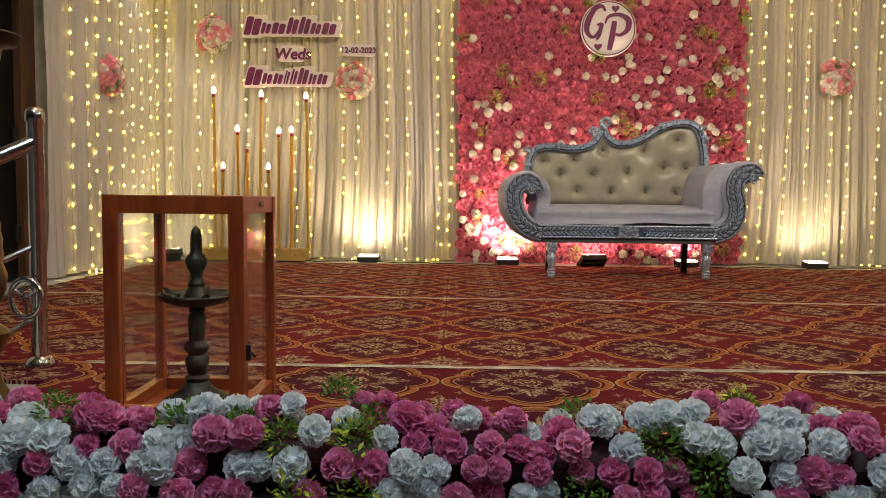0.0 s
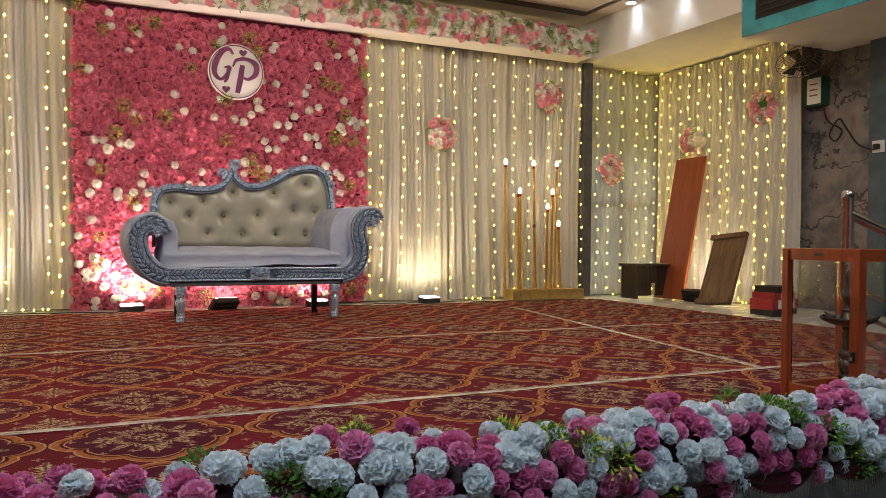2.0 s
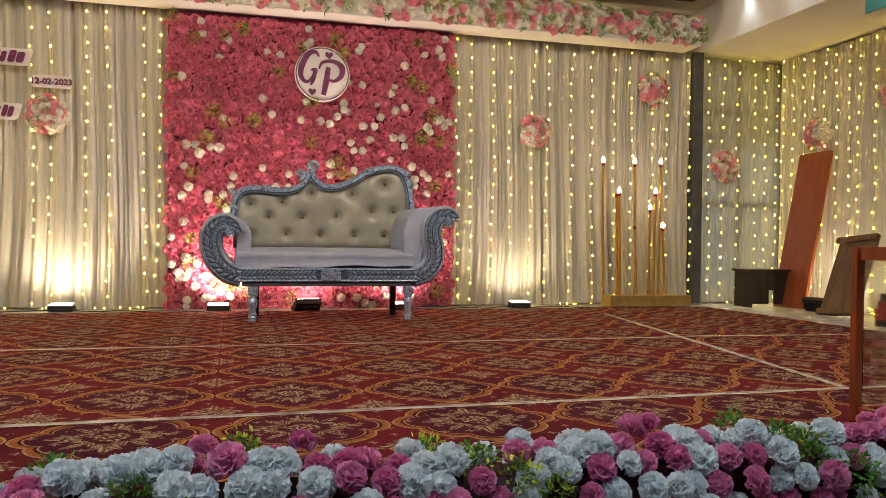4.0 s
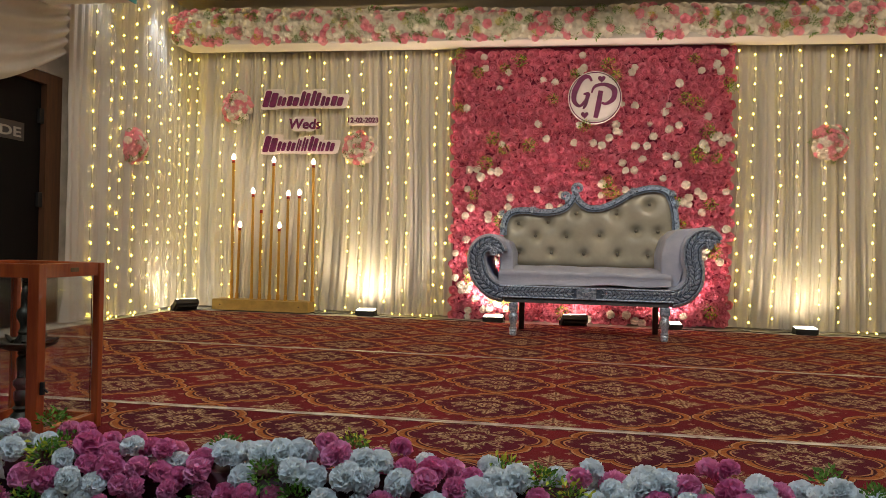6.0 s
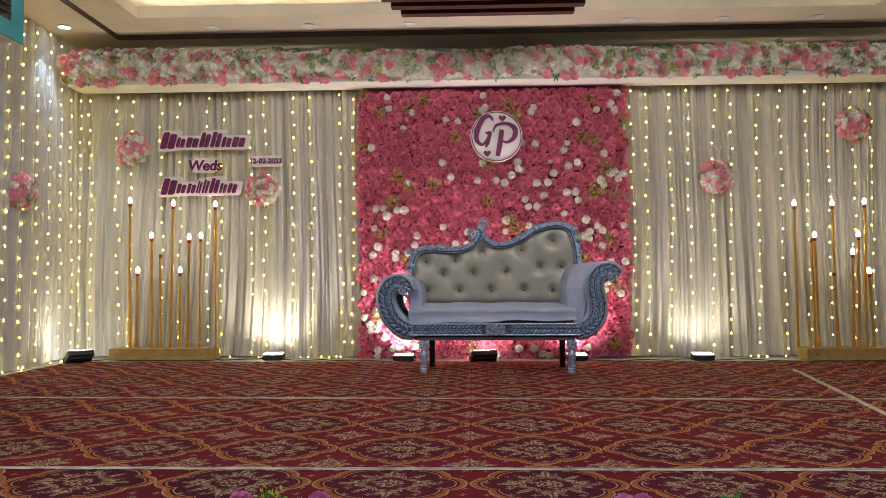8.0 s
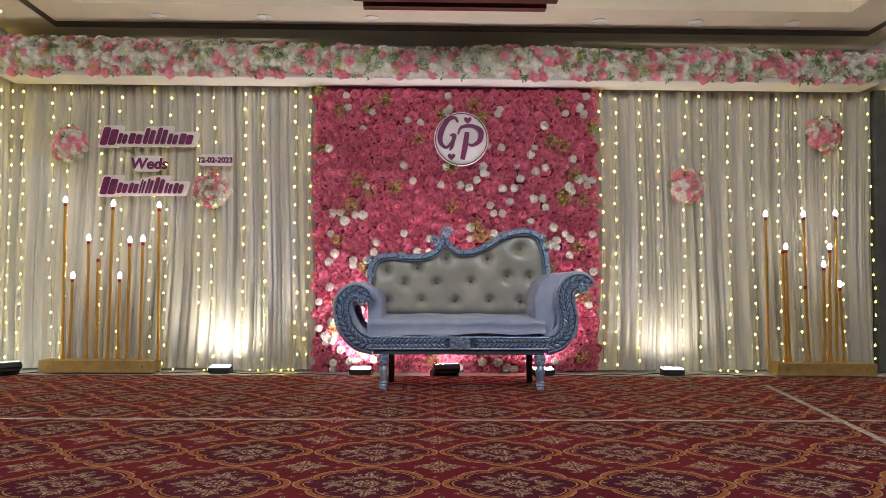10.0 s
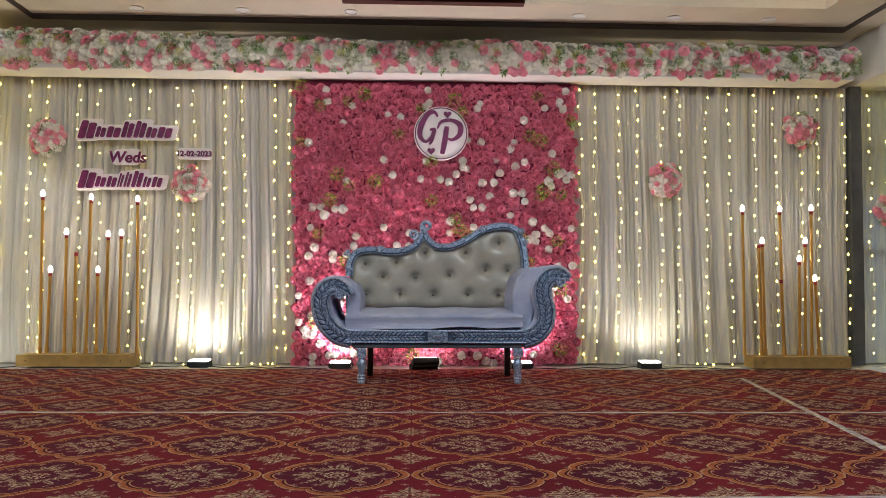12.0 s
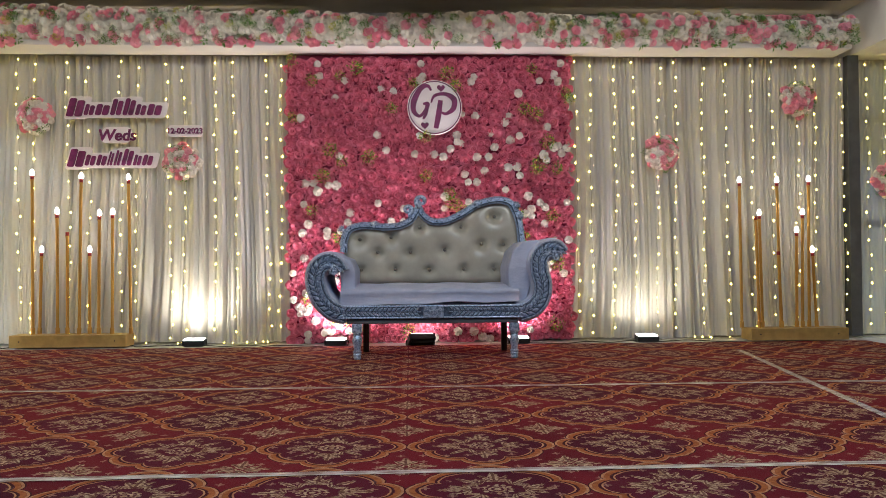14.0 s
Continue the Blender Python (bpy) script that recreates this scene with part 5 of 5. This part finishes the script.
# ---------------------------------------------------------------- railings
def railing(x, y, s):
    t = thing("stair_railing", "polished steel stair railing with a ring ornament", "railing")
    part("post", Geo().lathe([(0.045, 0), (0.047, 0.01), (0.034, 0.03), (0.026, 0.035), (0.026, 0.80), (0.030, 0.805), (0.030, 0.835), (0.020, 0.848), (0.002, 0.852)], 20), STEEL, t, smooth=50, m=pose(x, y, 0))
    part("handrail", Geo().tube([(x, y, 0.74), (x + s * 0.36, y - 0.30, 0.50), (x + s * 1.1, y - 0.7, 0.05)], 0.025, 14), STEEL, t, "sloping steel handrail", 60)
    for dz in (0.34, 0.22, 0.10):
        part("bar", Geo().tube([(x - s * 0.02, y + 0.01, dz + 0.075), (x + s * 0.36, y - 0.30, dz - 0.16), (x + s * 1.1, y - 0.7, dz - 0.6)], 0.0105, 10), STEEL, t, "thin steel bar", 60)
    ring = [(x + s * (0.01 + 0.05 * math.cos(2 * math.pi * i / 28)), y - 0.06, 0.235 + 0.062 * math.sin(2 * math.pi * i / 28)) for i in range(29)]
    part("ring", Geo().tube(ring, 0.009, 8), STEEL, t, "steel ring ornament", 60)
    part("ring_hub", Geo().lathe([(0.006, -0.012), (0.014, -0.004), (0.014, 0.004), (0.006, 0.012)], 12), STEEL, t, m=pose(x + s * 0.01, y - 0.06, 0.235, 90, 0, 0))
    for a in (0.5, 2.6, 4.7):
        part("ring_spoke", Geo().tube([(x + s * 0.01, y - 0.06, 0.235), (x + s * 0.01 + 0.05 * math.cos(a), y - 0.06, 0.235 + 0.06 * math.sin(a))], 0.005, 6), STEEL, t)


railing(-2.62, -4.28, -1)
railing(2.12, -4.32, 1)


def brass_lamp(x, y):
    t = thing("brass_lamp", "tall aged brass ceremonial lamp on the stage", "brass lamp", pose(x, y, 0) @ Matrix.Diagonal((0.85, 0.85, 1.0, 1.0)))
    prof = [(0.11, 0), (0.112, 0.02), (0.09, 0.05), (0.06, 0.10), (0.05, 0.16), (0.075, 0.20), (0.085, 0.225), (0.05, 0.25), (0.04, 0.27), (0.055, 0.29), (0.075, 0.33), (0.08, 0.37), (0.068, 0.40), (0.072, 0.42), (0.068, 0.44), (0.07, 0.46), (0.064, 0.48), (0.066, 0.50), (0.05, 0.53), (0.034, 0.56), (0.045, 0.60), (0.058, 0.64), (0.04, 0.66), (0.062, 0.69), (0.05, 0.72), (0.035, 0.75), (0.045, 0.80), (0.06, 0.86), (0.075, 0.90), (0.08, 0.93)]
    part("stem", Geo().lathe(prof, 28), BRASS, t, smooth=50)
    part("dish", Geo().lathe([(0.05, 0.93), (0.12, 0.94), (0.135, 0.96), (0.13, 0.965), (0.05, 0.95)], 36), BRONZE, t, "wide flat dish", 50)
    part("finial", Geo().lathe([(0.05, 0.95), (0.04, 1.0), (0.055, 1.03), (0.03, 1.08), (0.05, 1.14), (0.02, 1.22), (0.003, 1.3)], 24), BRASS, t, smooth=50)


brass_lamp(-2.44, -4.90)


def steps(x0, x1, s):
    t = thing("stage_steps", "white tiled steps beside the stage", "steps", kind="structure")
    for k in range(4):
        a, b = sorted((x0 + s * 0.28 * k, x0 + s * 0.28 * (k + 1)))
        part("step", Geo().box(a, b, -5.5, -4.5, FLOOR_Z, -0.012 - 0.17 * (k + 1), 0.006), TILE, t)


steps(-2.76, 0, -1)
steps(2.76, 0, 1)

# ---------------------------------------------------------------- door side
t = thing("door_1", "dark wooden door with black hinges and a name plate", "door", kind="structure")
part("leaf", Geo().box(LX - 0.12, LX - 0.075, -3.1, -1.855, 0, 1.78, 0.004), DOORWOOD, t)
part("frame", Geo().box(LX - 0.13, LX - 0.03, -1.855, -1.68, 0, 1.78).box(LX - 0.13, LX - 0.03, -3.2, -1.68, 1.78, 1.86), FRAMEWOOD, t, "brown wooden door frame")
hinge = Geo().box(-0.01, 0.012, -0.04, 0.04, -0.055, 0.055, 0.003).mesh("hinge", BLACK)
for zz in (0.30, 0.92, 1.54):
    part("hinge", hinge, BLACK, t, m=pose(LX - 0.062, -1.86, zz))
pl = part("plate", Geo().box(LX - 0.074, LX - 0.068, -2.75, -2.04, 1.33, 1.46, 0.002), SIGN, t, "dark sign plate")
word("letters", "IDE", 0.095, 0, 0, "pale letters", SIGN_W, parent=pl, extrude=0.002, m=Matrix.Translation((LX - 0.065, -2.21, 1.355)) @ pose(0, 0, 0, 90, 0, 90) @ Matrix.Diagonal((1.9, 1.0, 1.0, 1.0)))


def swag_curtain():
    def at(u, v):
        y = -1.79 - 1.3 * u
        z = 2.62 - 0.1 * u - v * (0.60 + 0.34 * math.sin(min(1.0, u * 1.25) * math.pi * 0.5))
        return (LX + 0.06 + 0.10 * math.sin(v * math.pi) * (0.3 + u) + 0.016 * math.sin(v * 46 + u * 5), y, z)

    tagged(part("swag_curtain", Geo().grid(40, 60, at), DRAPE, smooth=80), "white gathered swag curtain above the door", "curtain")


swag_curtain()

# ---------------------------------------------------------------- things by the right wall
t = thing("bench", "small dark wooden bench against the curtain", "bench", pose(4.24, -0.38, 0, 0, 0, 0))
part("top", Geo().box(-0.27, 0.27, -0.14, 0.14, 0.335, 0.36, 0.004), DARKWOOD, t)
for sx in (-1, 1):
    part("side", Geo().prism([(-0.012, 0), (-0.012, 0.335), (0.012, 0.335), (0.012, 0)], -0.12, 0.12), DARKWOOD, t, m=pose(sx * 0.235, 0, 0))
part("apron", Geo().box(-0.222, -0.03, -0.10, -0.08, 0.03, 0.335).box(0.03, 0.222, -0.10, -0.08, 0.03, 0.335).box(-0.03, 0.03, -0.10, -0.08, 0.16, 0.335), DARKWOOD, t, "dark front board with a slot")


def leaning(name, label, category, foot, top, width, thick, mat, extra=False):
    f_, t_ = Vector(foot), Vector(top)
    d = (t_ - f_)
    L = d.length
    zx = d.normalized()
    side = Vector((0, 1, 0))
    n = side.cross(zx).normalized()
    m = Matrix.Translation(f_) @ Matrix((side, n, zx)).transposed().to_4x4()
    ob = thing(name, label, category, m)
    part("board", Geo().box(-width / 2, width / 2, -thick / 2, thick / 2, 0, L, 0.004), mat, ob)
    if extra:
        part("batten", Geo().box(-width / 2 - 0.02, width / 2 + 0.02, -thick / 2 - 0.03, -thick / 2, L - 0.06, L - 0.01, 0.004), mat, ob)
        part("foot_batten", Geo().box(-width / 2 - 0.01, width / 2 + 0.01, -thick / 2 - 0.03, -thick / 2, 0.0, 0.05, 0.004), mat, ob)
    return ob


leaning("plank", "tall red-brown laminate plank leaning on the curtain", "plank", (4.37, -0.56, 0.0), (RX - 0.16, -0.52, 1.47), 0.42, 0.03, PLANK)
leaning("old_board", "worn brown wooden board leaning against the curtain", "wooden board", (4.26, -1.30, 0.0), (RX - 0.24, -1.16, 0.63), 0.40, 0.035, OLDWOOD, True)

t = thing("stacked_boxes", "stack of red, white and black boxes near the wall", "boxes", Matrix.Translation((4.03, -2.20, 0.0)) @ pose(0, 0, 0, 0, 0, 8) @ Matrix.Scale(0.66, 4))
for k, (w_, z0_, z1_, mat) in enumerate(((0.50, 0.0, 0.07, BLACK), (0.52, 0.07, 0.20, RED_PL), (0.42, 0.20, 0.28, RED_PL), (0.34, 0.28, 0.36, BLACK))):
    part("box", Geo().box(-w_ / 2, w_ / 2, -0.16, 0.16, z0_, z1_, 0.005), mat, t)
part("panel", Geo().box(-0.14, 0.18, -0.166, -0.16, 0.085, 0.19), WHITE_PL, t, "white front panel")
part("panel", Geo().box(-0.08, 0.12, -0.166, -0.16, 0.215, 0.27), WHITE_PL, t, "white front panel")

# wall fittings on the stone wall
structure("wall_pipe", Geo().box(RX - 0.03, RX + 0.05, -2.62, -2.46, 0, 2.5), PIPE, "blue-grey painted wall strip", "pipe")
t = thing("socket", "white wall socket with a black plug", "socket", pose(RX - 0.045, -2.56, 1.40))
part("plate", Geo().box(-0.008, 0.006, -0.055, 0.055, -0.05, 0.05, 0.004), WHITE_PL, t)
part("plug", Geo().box(-0.05, -0.008, -0.022, 0.022, -0.025, 0.02, 0.006), BLACK, t, "black plug")
t = thing("control_box", "green and white control box on the wall", "control box", pose(RX - 0.01, -1.93, 1.96))
part("body", Geo().box(-0.06, 0.055, -0.09, 0.09, -0.13, 0.13, 0.008), GREEN_PL, t)
part("cover", Geo().box(-0.07, -0.06, -0.09, 0.05, -0.12, 0.11, 0.003), WHITE_PL, t, "white printed cover")
for k in range(3):
    part("bar", Geo().box(-0.073, -0.07, -0.06, 0.02, 0.05 - k * 0.05, 0.062 - k * 0.05), RED_PL, t, "dark red marking")
cab = spline([(RX - 0.02, -2.0, 1.84), (RX - 0.03, -2.06, 1.68), (RX - 0.03, -2.20, 1.58), (RX - 0.03, -2.14, 1.49), (RX - 0.03, -2.08, 1.56), (RX - 0.03, -2.17, 1.68), (RX - 0.03, -2.24, 1.6), (RX - 0.03, -2.35, 1.45), (RX - 0.05, -2.5, 1.38), (RX - 0.06, -2.56, 1.40)], 8)
tagged(part("cable", Geo().tube(cab, 0.008, 6), BLACK, smooth=60), "black cable looped on the wall", "cable")


def fan(x, y, z):
    t = thing("wall_fan", "black wall fan with a wire cage", "fan", pose(x, y, z, 55, 0, -60))
    cage = part("cage", Geo().lathe([(0.05, 0.07), (0.13, 0.06), (0.19, 0.0), (0.13, -0.06), (0.05, -0.07)], 6, caps=False), BLACK, t)
    me = Geo()
    for k in range(26):
        a = 2 * math.pi * k / 26
        me.tube([(0.03 * math.cos(a), 0.03 * math.sin(a), 0.07), (0.13 * math.cos(a), 0.13 * math.sin(a), 0.055), (0.20 * math.cos(a), 0.20 * math.sin(a), 0.0), (0.13 * math.cos(a), 0.13 * math.sin(a), -0.055), (0.03 * math.cos(a), 0.03 * math.sin(a), -0.07)], 0.0022, 4)
    for rr, zz in ((0.2, 0.0), (0.13, 0.055), (0.08, 0.065)):
        me.tube([(rr * math.cos(i * 0.2244), rr * math.sin(i * 0.2244), zz) for i in range(29)], 0.003, 4)
    cage.data = me.mesh("cage", CAGE)
    part("hub", Geo().lathe([(0.035, -0.09), (0.045, -0.03), (0.03, 0.03)], 16), BLACK, t)
    for k in range(3):
        bl = Geo().grid(6, 3, lambda u, v: (0.03 + 0.14 * u, (v - 0.5) * (0.05 + 0.07 * u), 0.02 * (v - 0.5)))
        part("blade", bl, BLACK, t, m=pose(0, 0, 0, 0, 0, 120 * k))
    part("arm", Geo().tube([(0, 0, -0.09), (0.05, 0.05, -0.25)], 0.018, 8), BLACK, t)


fan(RX - 0.34, -2.02, 2.18)

# ---------------------------------------------------------------- ceiling lights and slatted feature
def downlight(x, y, z, lit):
    t = thing("downlight", "round recessed ceiling downlight, lit" if lit else "round recessed ceiling downlight, unlit", "downlight", pose(x, y, z), "ceiling downlights")
    part("ring", Geo().lathe([(0.052, 0.001), (0.062, -0.008), (0.048, -0.010), (0.044, 0.001)], 24, caps=False), WHITE_PL, t)
    part("lens", Geo().lathe([(0.044, -0.001), (0.044, -0.004)], 24), DOWN_ON if lit else CEIL_W, t)
    if lit:
        lamp("downlight_beam", "SPOT", look((x, y, z - 0.02), (x, y, 0)), 5 if x > 0 else 26 if y > -1 else 8, (0.75, 0.88, 1.0), angle=75, radius=0.03)


for x in (-2.45, -1.6, -0.72, 1.15, 1.95, 2.75):
    downlight(x, -0.46, ZC, False)
for y in (-1.3, -2.4):
    downlight(-3.18, y, ZC, False)
    downlight(3.3, y, ZC, False)
downlight(-3.72, -0.55, ZC, True)
downlight(-3.70, -1.5, ZC, True)
downlight(3.68, -0.75, ZC, True)
downlight(3.68, -1.4, ZC, True)

t = thing("slatted_ceiling_feature", "stepped dark red-brown wooden slats hung under the ceiling", "ceiling feature", kind="structure")
part("backing", Geo().box(-0.72, 0.62, -2.4, -1.0, 2.86, 2.90), CHANWOOD, t)
for k in range(7):
    w_ = 0.68 + 0.06 * min(k, 2) + 0.015 * max(0, k - 2)
    part("slat", Geo().box(-0.06 - w_, -0.06 + w_, -1.08 - 0.17 * k, -1.0 - 0.17 * k, 2.79, 2.86, 0.004), CHANWOOD, t)
